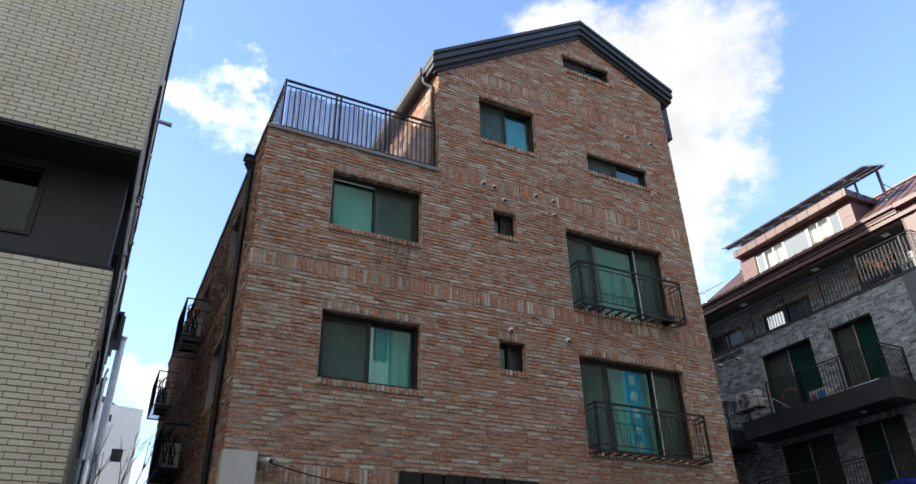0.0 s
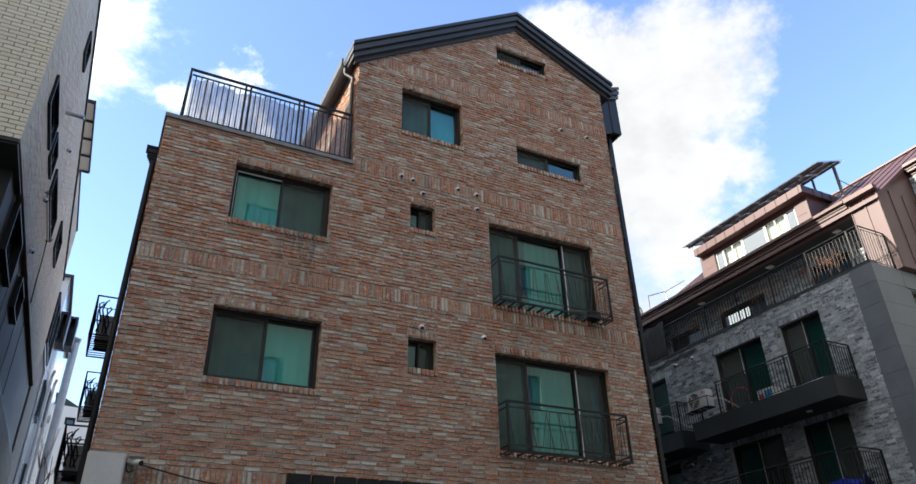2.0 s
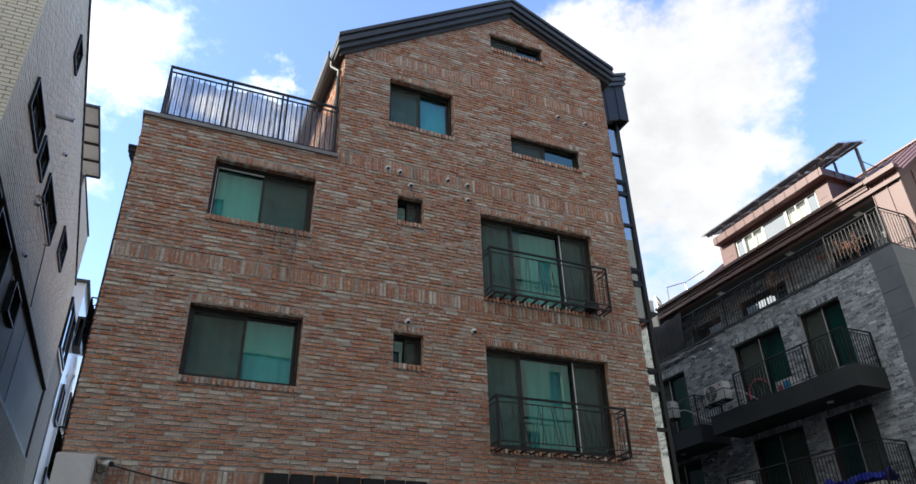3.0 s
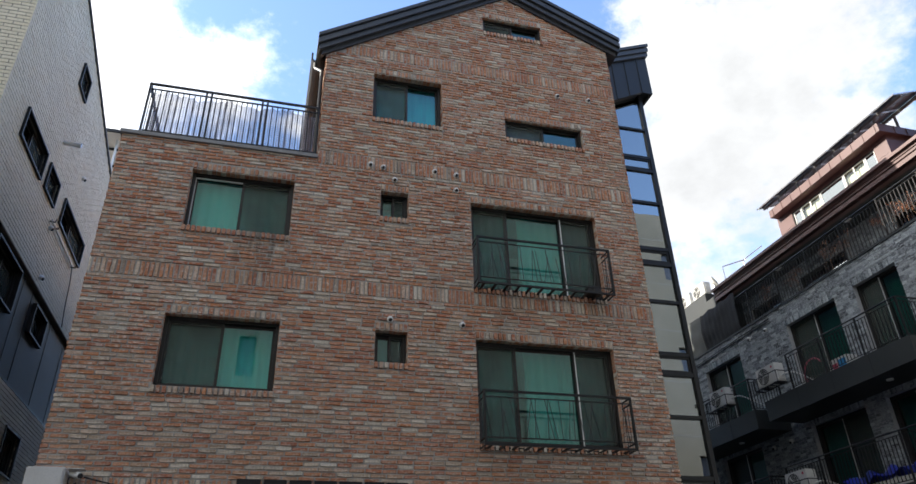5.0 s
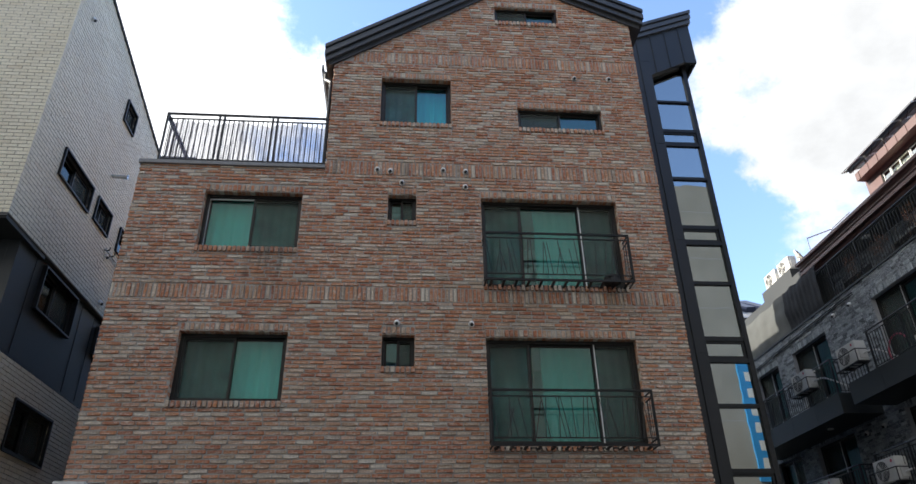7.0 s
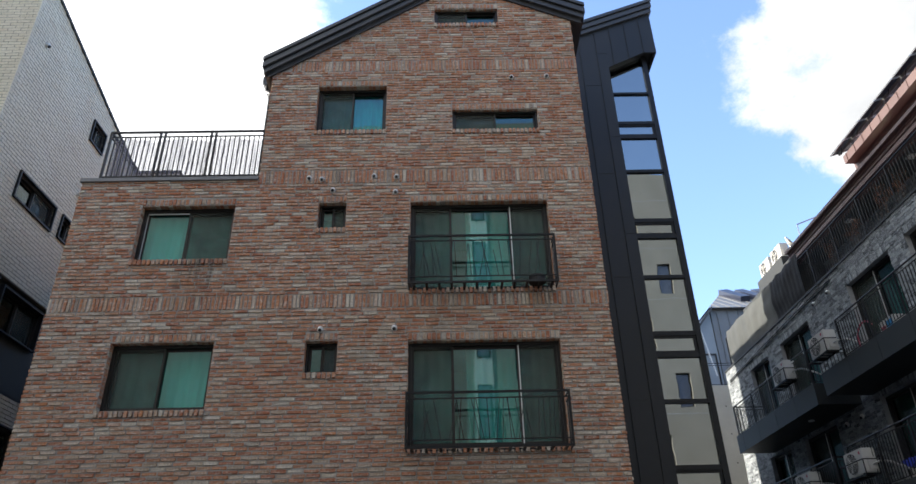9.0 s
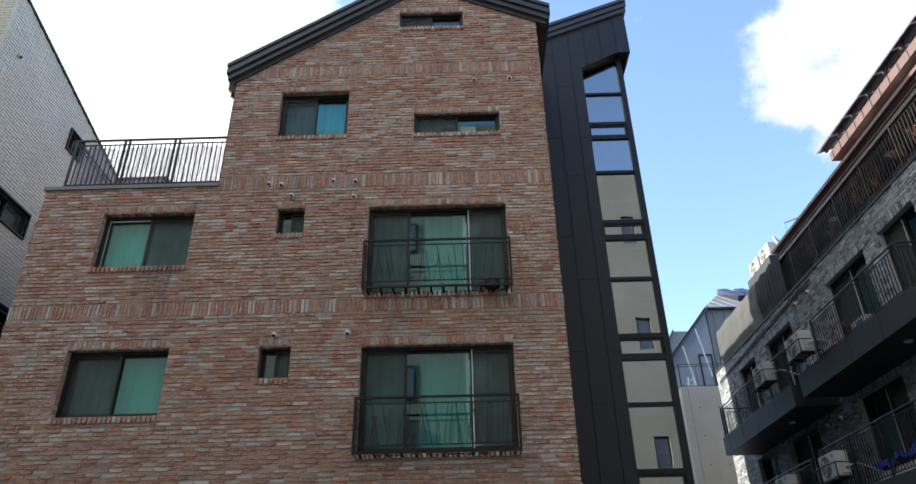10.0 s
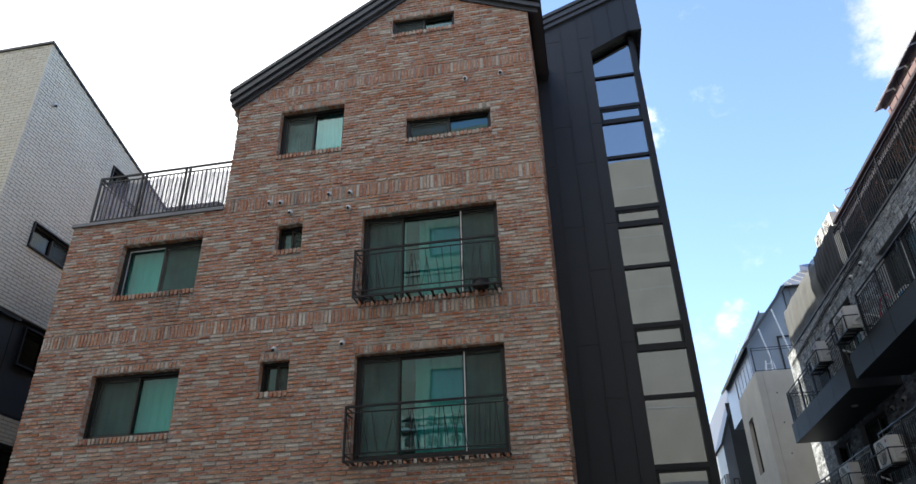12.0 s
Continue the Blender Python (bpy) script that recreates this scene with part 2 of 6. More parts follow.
MORTAR_CREAM = plain("cream_mortar", (0.12, 0.108, 0.085), (0.18, 0.162, 0.13), 0.95, 0, 2.0, 120, 0.5)
MORTAR_DARK = plain("dark_mortar", (0.10, 0.09, 0.075), (0.16, 0.145, 0.12), 0.95, 0, 2.0, 120, 0.5)
BRONZE = plain("bronze_frame", (0.022, 0.021, 0.019), (0.034, 0.032, 0.029), 0.42, 0.3, 5, 80, 0.05)
BLACK_STEEL = plain("black_steel", (0.012, 0.013, 0.014), (0.024, 0.024, 0.025), 0.42, 0.4, 6, 90, 0.1)
DARK_SEAM = plain("dark_roof_metal", (0.055, 0.057, 0.060), (0.078, 0.080, 0.084), 0.45, 0.3, 1.2, 70, 0.05)
TOWER_METAL = plain("charcoal_panel", (0.018, 0.019, 0.020), (0.027, 0.028, 0.030), 0.48, 0.2, 0.8, 60, 0.04)
RED_METAL = plain("red_brown_metal", (0.108, 0.055, 0.050), (0.134, 0.070, 0.063), 0.45, 0.0, 1.0, 60, 0.04)
CONCRETE = plain("concrete", (0.550, 0.512, 0.424), (0.660, 0.616, 0.517), 0.85, 0, 1.2, 50, 0.25)
CAP_STONE = plain("cap_stone", (0.20, 0.20, 0.20), (0.29, 0.285, 0.28), 0.8, 0, 4, 60, 0.25)
GRANITE = plain("dark_granite", (0.108, 0.120, 0.130), (0.150, 0.164, 0.178), 0.40, 0, 1.3, 160, 0.05)
SLAB_METAL = plain("dark_slab", (0.022, 0.0245, 0.0235), (0.034, 0.0375, 0.036), 0.55, 0.0, 1.6, 70, 0.08)
WHITE_WALL = plain("white_plaster", (0.72, 0.72, 0.71), (0.80, 0.80, 0.79), 0.85, 0, 0.8, 40, 0.1)
PALE_PANEL = plain("pale_panel", (0.288, 0.320, 0.344), (0.352, 0.384, 0.408), 0.35, 0.0, 0.6, 40, 0.05)
GALVANISED = plain("galvanised_sheet", (0.50, 0.52, 0.54), (0.64, 0.66, 0.68), 0.38, 0.35, 3, 60, 0.05)
STONE_BROWN = plain("brown_stone", (0.20, 0.16, 0.12), (0.28, 0.23, 0.17), 0.6, 0, 1.5, 60, 0.1)
GLOSS_WHITE = plain("glossy_panel", (0.70, 0.74, 0.78), (0.78, 0.81, 0.84), 0.10, 0.15, 0.6, 40, 0.0, None, 0.04)
SEAM_GREY = plain("grey_seam_metal", (0.16, 0.165, 0.17), (0.21, 0.215, 0.22), 0.45, 0.2, 0.8, 50, 0.05)
GREY_PAINT = plain("grey_plaster", (0.17, 0.185, 0.20), (0.23, 0.245, 0.26), 0.8, 0, 0.8, 40, 0.1)
ROOM = plain("room_paint", (0.55, 0.53, 0.49), (0.62, 0.60, 0.56), 0.9, 0, 1, 40, 0.0)
CURTAIN = plain("pale_curtain", (0.651, 0.660, 0.642), (0.722, 0.730, 0.704), 0.9, 0, 2, 90, 0.1)
GREY_CURTAIN = plain("grey_curtain", (0.40, 0.42, 0.40), (0.50, 0.52, 0.49), 0.9, 0, 2, 90, 0.1)
MID_CURTAIN = plain("thin_curtain", (0.340, 0.354, 0.340), (0.408, 0.422, 0.408), 0.9, 0, 2, 90, 0.1)
BLIND_CREAM = plain("cream_blind", (0.62, 0.60, 0.46), (0.70, 0.68, 0.54), 0.9, 0, 2, 90, 0.1)
# blue of the reflected sky, painted on a sheet behind the pane
SKY_REFLECTION = plain("painted_sky_reflection", (0.20, 0.54, 0.62), (0.26, 0.62, 0.70), 0.8, 0, 2, 90, 0.1)
SCREEN = sheer("insect_screen", (0.085, 0.10, 0.085), 0.36, 0.8)
FILM = sheer("clear_film", (0.34, 0.31, 0.38), 0.50, 0.25)
fn, fl_ = FILM.node_tree.nodes, FILM.node_tree.links
fmix = next(k for k in fn if k.type == "MIX_SHADER")
cells = fn.new("ShaderNodeTexBrick")
cells.offset, cells.inputs["Scale"].default_value = 0.0, 1.0
cells.inputs["Brick Width"].default_value, cells.inputs["Row Height"].default_value, cells.inputs["Mortar Size"].default_value = 0.045, 0.045, 0.008
cells.inputs["Color1"].default_value = cells.inputs["Color2"].default_value = (0.24, 0.24, 0.24, 1)
cells.inputs["Mortar"].default_value = (0.72, 0.72, 0.72, 1)
ftc, fmap = fn.new("ShaderNodeTexCoord"), fn.new("ShaderNodeMapping")
fmap.inputs["Rotation"].default_value = (radians(90), 0, 0)
fl_.new(ftc.outputs["Object"], fmap.inputs[0])
fl_.new(fmap.outputs[0], cells.inputs["Vector"])
crinkle = ramp(fn, fl_, noise_node(fn, fl_, 3.0, 5, 0.7, (5, 1, 0.6)), [(0.38, (0.0, 0.0, 0.0)), (0.7, (0.30, 0.30, 0.30))])
fl_.new(mixc(fn, fl_, 1.0, cells.outputs["Color"], crinkle, "ADD"), fmix.inputs[0])
TEAL_GLASS = glass_material("teal_glass", (0.46, 0.90, 0.86), 0.97, 0.0, 0.03, 1.85)
DARK_GLASS = glass_material("green_glass", (0.34, 0.47, 0.45), 0.9)
GREEN_GLASS = glass_material("sea_green_glass", (0.36, 0.64, 0.60), 0.95, 0.0, 0.03, 1.7)
MIRROR_GLASS = glass_material("stair_glass", (0.55, 0.66, 0.66), 0.35, 0.0, 0.04, 4.0)
CLEAR_GLASS = glass_material("clear_glass", (0.92, 0.96, 0.95), 0.92)
WHITE_METAL = plain("white_enamel", (0.62, 0.61, 0.57), (0.70, 0.69, 0.65), 0.45, 0.0, 5, 60, 0.05)
BOX_GREY = plain("grey_enamel", (0.58, 0.57, 0.54), (0.66, 0.65, 0.62), 0.45, 0.0, 4, 60, 0.05)
STEEL = plain("bright_steel", (0.55, 0.56, 0.57), (0.66, 0.67, 0.68), 0.3, 0.9, 6, 60, 0.05)
ALU = plain("white_aluminium", (0.68, 0.68, 0.66), (0.76, 0.76, 0.74), 0.4, 0.2, 6, 60, 0.03)
RUBBER = plain("black_rubber", (0.012, 0.012, 0.012), (0.02, 0.02, 0.02), 0.7, 0, 9, 60, 0.1)
ASPHALT = plain("asphalt", (0.040, 0.040, 0.042), (0.062, 0.061, 0.060), 0.9, 0, 0.7, 150, 0.4)
SOLAR = plain("solar_cell", (0.012, 0.016, 0.035), (0.02, 0.026, 0.05), 0.35, 0.0, 3, 50, 0.0)
TARP = plain("black_shade_cloth", (0.012, 0.012, 0.013), (0.03, 0.03, 0.031), 0.85, 0, 3, 200, 0.3)
BLUE_TARP = plain("blue_tarpaulin", (0.010, 0.020, 0.30), (0.02, 0.04, 0.45), 0.4, 0, 3, 90, 0.3)
PINK = plain("pink_rubber", (0.45, 0.06, 0.10), (0.55, 0.09, 0.14), 0.5, 0, 9, 60, 0.0)
TWIG = plain("dry_twig", (0.13, 0.075, 0.04), (0.24, 0.14, 0.08), 0.9, 0, 9, 60, 0.2)
DRY_LEAF = plain("dry_leaf", (0.30, 0.10, 0.06), (0.42, 0.22, 0.12), 0.8, 0, 9, 60, 0.1)
TERRACOTTA = plain("terracotta", (0.22, 0.07, 0.04), (0.30, 0.10, 0.06), 0.8, 0, 6, 60, 0.2)
FAR_PANE = plain("far_pane", (0.16, 0.18, 0.24), (0.22, 0.24, 0.30), 0.25, 0, 0.7, 40, 0.0)
BLUE_SIGN = plain("blue_sign_face", (0.03, 0.25, 0.55), (0.04, 0.30, 0.62), 0.5, 0, 4, 60, 0.0)
PLASTER_BEIGE = plain("beige_plaster", (0.290, 0.280, 0.247), (0.375, 0.360, 0.322), 0.85, 0, 0.6, 50, 0.2)


# ---- building blocks ----
AT = {}                                  # where each thing's Empty stands


def thing(name, at, label, category, group="", kind=""):
    e = new(name)
    e.location = at
    e.empty_display_size = 0.2
    AT[e.name] = Matrix.Translation(-Vector(at))
    return tagged(e, label, category, group, kind)


def part(name, shape, material, parent=None, label=""):
    """Links a bmesh, or (vertices, faces), as one mesh object in world places under a thing or a part."""
    me = bpy.data.meshes.new(name)
    if isinstance(shape, tuple):
        me.from_pydata(shape[0], [], shape[1])
    else:
        bmesh.ops.recalc_face_normals(shape, faces=shape.faces)
        shape.to_mesh(me)
        shape.free()
    me.materials.append(material)
    ob = new(name, me)
    if parent is not None:
        ob.parent = parent
        ob.matrix_parent_inverse = AT.get(parent.name, Matrix())
    return tagged(ob, label)


I4 = Matrix()


def box(bm, x0, x1, y0, y1, z0, z1, m=I4):
    v = [bm.verts.new(m @ Vector(p)) for p in ((x0, y0, z0), (x1, y0, z0), (x1, y1, z0), (x0, y1, z0), (x0, y0, z1), (x1, y0, z1), (x1, y1, z1), (x0, y1, z1))]
    for f in ((0, 3, 2, 1), (4, 5, 6, 7), (0, 1, 5, 4), (1, 2, 6, 5), (2, 3, 7, 6), (3, 0, 4, 7)):
        bm.faces.new([v[i] for i in f])
    return bm


def boxed(*a, m=I4, bevel=0.0):
    bm = box(bmesh.new(), *a, m=m)
    if bevel:
        bmesh.ops.bevel(bm, geom=bm.edges[:], offset=bevel, segments=2, affect="EDGES")
    return bm


def rod(bm, p, q, r, sides=8, m=I4, r2=None):
    p, q = m @ Vector(p), m @ Vector(q)
    a = (q - p).normalized()
    u = a.orthogonal().normalized()
    w = a.cross(u)
    rings = []
    for c, rr in ((p, r), (q, r if r2 is None else r2)):
        rings.append([bm.verts.new(c + rr * (math.cos(2 * math.pi * i / sides) * u + math.sin(2 * math.pi * i / sides) * w)) for i in range(sides)])
    for i in range(sides):
        j = (i + 1) % sides
        bm.faces.new((rings[0][i], rings[0][j], rings[1][j], rings[1][i]))
    bm.faces.new(rings[0][::-1])
    bm.faces.new(rings[1])
    return bm


def rods(pairs, r, sides=8, m=I4):
    bm = bmesh.new()
    for p, q in pairs:
        rod(bm, p, q, r, sides, m)
    return bm


def tube(points, r, sides=8):
    """One bent tube through the points."""
    bm, pts, rings = bmesh.new(), [Vector(p) for p in points], []
    for i, p in enumerate(pts):
        a = (pts[min(i + 1, len(pts) - 1)] - pts[max(i - 1, 0)]).normalized()
        u = a.orthogonal().normalized() if not rings else (last_u - a * last_u.dot(a)).normalized()
        last_u, w = u, a.cross(u)
        rings.append([bm.verts.new(p + r * (math.cos(2 * math.pi * k / sides) * u + math.sin(2 * math.pi * k / sides) * w)) for k in range(sides)])
    for a, b in zip(rings, rings[1:]):
        for k in range(sides):
            bm.faces.new((a[k], a[(k + 1) % sides], b[(k + 1) % sides], b[k]))
    bm.faces.new(rings[0][::-1])
    bm.faces.new(rings[-1])
    return bm


def slab(outline, holes, depth, m):
    """A wall slab: an outline in its own x and z with holes through it; its face lies at y = 0, its back at y = depth."""
    loops = [outline] + holes
    flat = [p for lp in loops for p in lp]
    tris = tessellate_polygon([[Vector((x, z, 0)) for x, z in lp] for lp in loops])
    n = len(flat)
    verts = [m @ Vector((x, 0, z)) for x, z in flat] + [m @ Vector((x, depth, z)) for x, z in flat]
    faces = [tuple(t) for t in tris] + [tuple(i + n for i in t[::-1]) for t in tris]
    k = 0
    for lp in loops:
        for i in range(len(lp)):
            a, b = k + i, k + (i + 1) % len(lp)
            faces.append((a, b, b + n, a + n))
        k += len(lp)
    bm = bmesh.new()
    vs = [bm.verts.new(v) for v in verts]
    for f in faces:
        try:
            bm.faces.new([vs[i] for i in f])
        except ValueError:
            pass
    return bm


def rect(x0, x1, z0, z1):
    return [(x0, z0), (x1, z0), (x1, z1), (x0, z1)]


def prism(profile, y0, y1, m=I4):
    """A profile in x and z drawn out from y0 to y1."""
    bm = bmesh.new()
    a = [bm.verts.new(m @ Vector((x, y0, z))) for x, z in profile]
    b = [bm.verts.new(m @ Vector((x, y1, z))) for x, z in profile]
    bm.faces.new(a)
    bm.faces.new(b[::-1])
    for i in range(len(a)):
        j = (i + 1) % len(a)
        bm.faces.new((a[i], b[i], b[j], a[j]))
    return bm


# ---- bricklaying ----
def cut(intervals, a, b):
    res = []
    for p, q in intervals:
        if b <= p or a >= q:
            res.append((p, q))
        else:
            if a > p:
                res.append((p, a))
            if b < q:
                res.append((b, q))
    return res


def run(rng, a, b, z0, z1, length, joint, shift, loose=1.0):
    """One course of bricks from a to b."""
    out_, x = [], a - (shift + loose * rng.uniform(-0.03, 0.03)) % length
    while x < b:
        w = length * (1 + loose * rng.uniform(-0.10, 0.08))
        p, q = max(x, a), min(x + w - joint, b)
        if q - p > 0.035:
            out_.append((p, q, z0 + joint / 2, z1 - joint / 2))
        x += w
    return out_


def lay(rng, z0, z1, course, length, joint, span, holes, bands=(), loose=1.0):
    """Running bond between z0 and z1, with upright bands across it; holes are left free."""
    res, zones, z = [], [], z0
    for b0, b1 in sorted(bands):
        zones += [(z, b0, False), (b0, b1, True)]
        z = b1
    zones.append((z, z1, False))
    row = 0
    for a, b, upright in zones:
        if b - a < 0.03:
            continue
        count = 1 if upright else max(1, round((b - a) / course))
        h = (b - a) / count
        for i in range(count):
            c0, c1 = a + i * h, a + (i + 1) * h
            row += 1
            lo, hi = span((c0 + c1) / 2)
            if hi - lo < 0.06:
                continue
            free = [(lo, hi)]
            for x0, x1, h0, h1 in holes:
                if h1 <= c0 + 0.004 or h0 >= c1 - 0.004:
                    continue
                free = cut(free, x0, x1)
                for s0, s1 in ((c0, h0), (h1, c1)):
                    if upright and s1 - s0 > 0.06:
                        res += [(u, v, s0 + joint / 2, s1 - joint / 2) for u, v, _, _ in run(rng, max(lo, x0), min(hi, x1), s0, s1, course, joint, 0)]
                    elif s1 - s0 > joint + 0.014 and not upright:
                        for p, q in cut([(max(lo, x0), min(hi, x1))], -99, -98):
                            res += run(rng, p, q, s0, s1, length, joint, 0, loose)
            for p, q in free:
                if upright:
                    res += [(u, v, c0 + joint / 2, c1 - joint / 2) for u, v, _, _ in run(rng, p, q, c0, c1, course, joint, 0)]
                else:
                    res += run(rng, p, q, c0, c1, length, joint, length / 2 * (row % 2), loose)
    return res


def uprights(rng, x0, x1, z0, z1, pitch, joint):
    n = max(2, round((x1 - x0) / pitch))
    w = (x1 - x0) / n
    return [(x0 + i * w + joint / 2, x0 + (i + 1) * w - joint / 2, z0 + joint / 2 + rng.uniform(-0.004, 0.004), z1 - joint / 2) for i in range(n)]


def brick_mesh(rng, w, h, proud, back, rough, worn=0.006):
    """Vertices and faces of one brick; its face at y = -proud, its tail at y = back."""
    j = lambda k: rng.uniform(-k, k)
    if not worn:
        ring = [(0, 0), (w, 0), (w, h), (0, h)]
        v = [(x, back, z) for x, z in ring] + [(x + j(rough), -proud + j(rough), z + j(rough)) for x, z in ring]
        return v, [(a, (a + 1) % 4, (a + 1) % 4 + 4, a + 4) for a in range(4)] + [(4, 5, 6, 7)]
    c = [min(w, h) * rng.uniform(0.05, 0.19) for _ in range(4)]
    if w > h:
        ring = [(c[0], 0), (w * rng.uniform(0.35, 0.65), j(rough)), (w - c[1], 0), (w, c[1]), (w, h - c[2]), (w - c[2], h), (w * rng.uniform(0.35, 0.65), h + j(rough)), (c[3], h), (0, h - c[3]), (0, c[0])]
    else:
        ring = [(c[0], 0), (w - c[1], 0), (w, c[1]), (w + j(rough), h * rng.uniform(0.35, 0.65)), (w, h - c[2]), (w - c[2], h), (c[3], h), (0, h - c[3]), (j(rough), h * rng.uniform(0.35, 0.65)), (0, c[0])]
    n = len(ring)
    v = [(x, back, z) for x, z in ring]
    for x, z in ring:
        v.append((w / 2 + (x - w / 2) * (1 - 2 * worn / w) + j(rough * 0.5), -proud + j(rough * 0.8), h / 2 + (z - h / 2) * (1 - 2 * worn / h) + j(rough * 0.5)))
    return v, [(a, (a + 1) % n, (a + 1) % n + n, a + n) for a in range(n)] + [tuple(range(n, 2 * n))]


def joined_bricks(rng, bricks, m, proud=(0.005, 0.021), rough=0.006, worn=0.006, back=0.012):
    V, F = [], []
    for x0, x1, z0, z1 in bricks:
        v, f = brick_mesh(rng, x1 - x0, z1 - z0, rng.uniform(*proud), back, rough, worn)
        k = len(V)
        V += [m @ Vector((x + x0, y, z + z0)) for x, y, z in v]
        F += [tuple(i + k for i in q) for q in f]
    return V, F


# ---- windows ----
def casing(bm, x0, x1, z0, z1, w, y0, y1, m):
    box(bm, x0, x0 + w, y0, y1, z0, z1, m)
    box(bm, x1 - w, x1, y0, y1, z0, z1, m)
    box(bm, x0 + w, x1 - w, y0 + 0.002, y1, z0, z0 + w, m)
    box(bm, x0 + w, x1 - w, y0 + 0.002, y1, z1 - w, z1, m)
    return bm


def window(house, x0, x1, z0, z1, m, leaves, inset=0.13, frame_w=0.055, glass=None, room=2.2, label="", dress=(), edge=None):
    """leaves: (share from, share to, 'glass' or 'screen'). m takes x along the wall, y inwards, z up."""
    glass = glass or TEAL_GLASS
    win = part("window", casing(bmesh.new(), x0 + 0.004, x1 - 0.004, z0 + 0.004, z1 - 0.004, frame_w, inset, inset + 0.16, m), BRONZE, house, label or "sliding window in a dark bronze frame")
    a, b = x0 + frame_w, x1 - frame_w
    for s, (f0, f1, kind) in enumerate(leaves):
        p, q = a + (b - a) * f0 - (0.02 if f0 > 0 else 0), a + (b - a) * f1 + (0.02 if f1 < 1 else 0)
        d = inset + (0.030 if kind == "screen" else 0.075)
        c, e = z0 + frame_w, z1 - frame_w
        if kind == "screen":
            part("screen_frame", casing(bmesh.new(), p, q, c, e, 0.035, d, d + 0.022, m), BRONZE, win)
            part("insect_screen", boxed(p + 0.035, q - 0.035, d + 0.010, d + 0.012, c + 0.035, e - 0.035, m=m), SCREEN, win, "grey insect screen")
        g = inset + 0.105 if kind == "screen" else d
        part("sash", casing(bmesh.new(), p, q, c, e, 0.045, g, g + 0.035, m), BRONZE, win)
        pane = part("pane", boxed(p + 0.045, q - 0.045, g + 0.014, g + 0.022, c + 0.045, e - 0.045, m=m), glass, win, "greenish glass pane")
        pane.visible_shadow = False
    if edge is not None:
        xe = a + (b - a) * edge
        part("sash_edge", boxed(xe - 0.009, xe + 0.009, inset + 0.016, inset + 0.028, z0 + frame_w, z1 - frame_w, m=m), ALU, win, "bright aluminium sash edge")
    bm = bmesh.new()
    y0, y1 = inset + 0.17, inset + 0.17 + room
    X0, X1, Z0, Z1 = x0 - 0.3, x1 + 0.3, z0 - 0.4, z1 + 0.25
    for f in (((X0, y1, Z0), (X1, y1, Z0), (X1, y1, Z1), (X0, y1, Z1)), ((X0, y0, Z0), (X0, y1, Z0), (X0, y1, Z1), (X0, y0, Z1)), ((X1, y0, Z0), (X1, y1, Z0), (X1, y1, Z1), (X1, y0, Z1)), ((X0, y0, Z0), (X1, y0, Z0), (X1, y1, Z0), (X0, y1, Z0)), ((X0, y0, Z1), (X1, y0, Z1), (X1, y1, Z1), (X0, y1, Z1))):
        bm.faces.new([bm.verts.new(m @ Vector(p)) for p in f])
    part("room_wall", bm, ROOM, win)
    for f0, f1, mat_, lab in dress:
        curtain(x0 + (x1 - x0) * f0, x1 - (x1 - x0) * (1 - f1), z0 - 0.05, z1 + 0.02, inset + 0.24, m, mat_, lab)
    return win


def curtain(x0, x1, z0, z1, y, m, material, label, deep=0.45):
    bm = bmesh.new()
    n = max(12, int((x1 - x0) / 0.025))
    ph = x0 * 7.1 + z0
    grid = []
    for k in range(6):
        z = z1 + (z0 - z1) * k / 5
        sp = (0.012 + 0.022 * k / 5) * deep
        grid.append([bm.verts.new(m @ Vector((x0 + (x1 - x0) * i / n, y + sp * math.sin(i * 0.9 + ph) + 0.5 * sp * math.sin(i * 0.37 + 2 * ph), z))) for i in range(n + 1)])
    for k in range(5):
        for i in range(n):
            bm.faces.new((grid[k][i], grid[k][i + 1], grid[k + 1][i + 1], grid[k + 1][i]))
    ob = part("curtain", bm, material)
    for p in ob.data.polygons:
        p.use_smooth = True
    return tagged(ob, label, "curtain")


# ---- ground ----
gm = bmesh.new()
bmesh.ops.create_grid(gm, x_segments=2, y_segments=2, size=1500)
tagged(part("ground", gm, ASPHALT), "grey asphalt lane between the buildings", "road", kind="structure")


def WEST(x):
    """Wall that looks towards -x: its own x is -Y."""
    return Matrix(((0, 1, 0, x), (-1, 0, 0, 0), (0, 0, 1, 0), (0, 0, 0, 1)))


def EAST(x):
    """Wall that looks towards +x: its own x is Y."""
    return Matrix(((0, -1, 0, x), (1, 0, 0, 0), (0, 0, 1, 0), (0, 0, 0, 1)))


def SOUTH(y):
    return Matrix.Translation((0, y, 0))


def NORTH(y):
    """Wall that looks towards +y: its own x is -X."""
    return Matrix(((-1, 0, 0, 0), (0, -1, 0, y), (0, 0, 1, 0), (0, 0, 0, 1)))


# ================= the red brick apartment house =================
FX0, FX1, GX, FY = 1.72, 11.78, 5.17, 10.632
COURSE, LONG, JOINT = 0.073, 0.255, 0.015
EL, RG, ER = (4.97, 12.93), (9.25, 15.80), (12.10, 14.47)
PARAPET = 9.84
house = thing("apartment_house", (6.7, 14.0, 0), "red brick apartment house with a dark metal gable roof", "house")


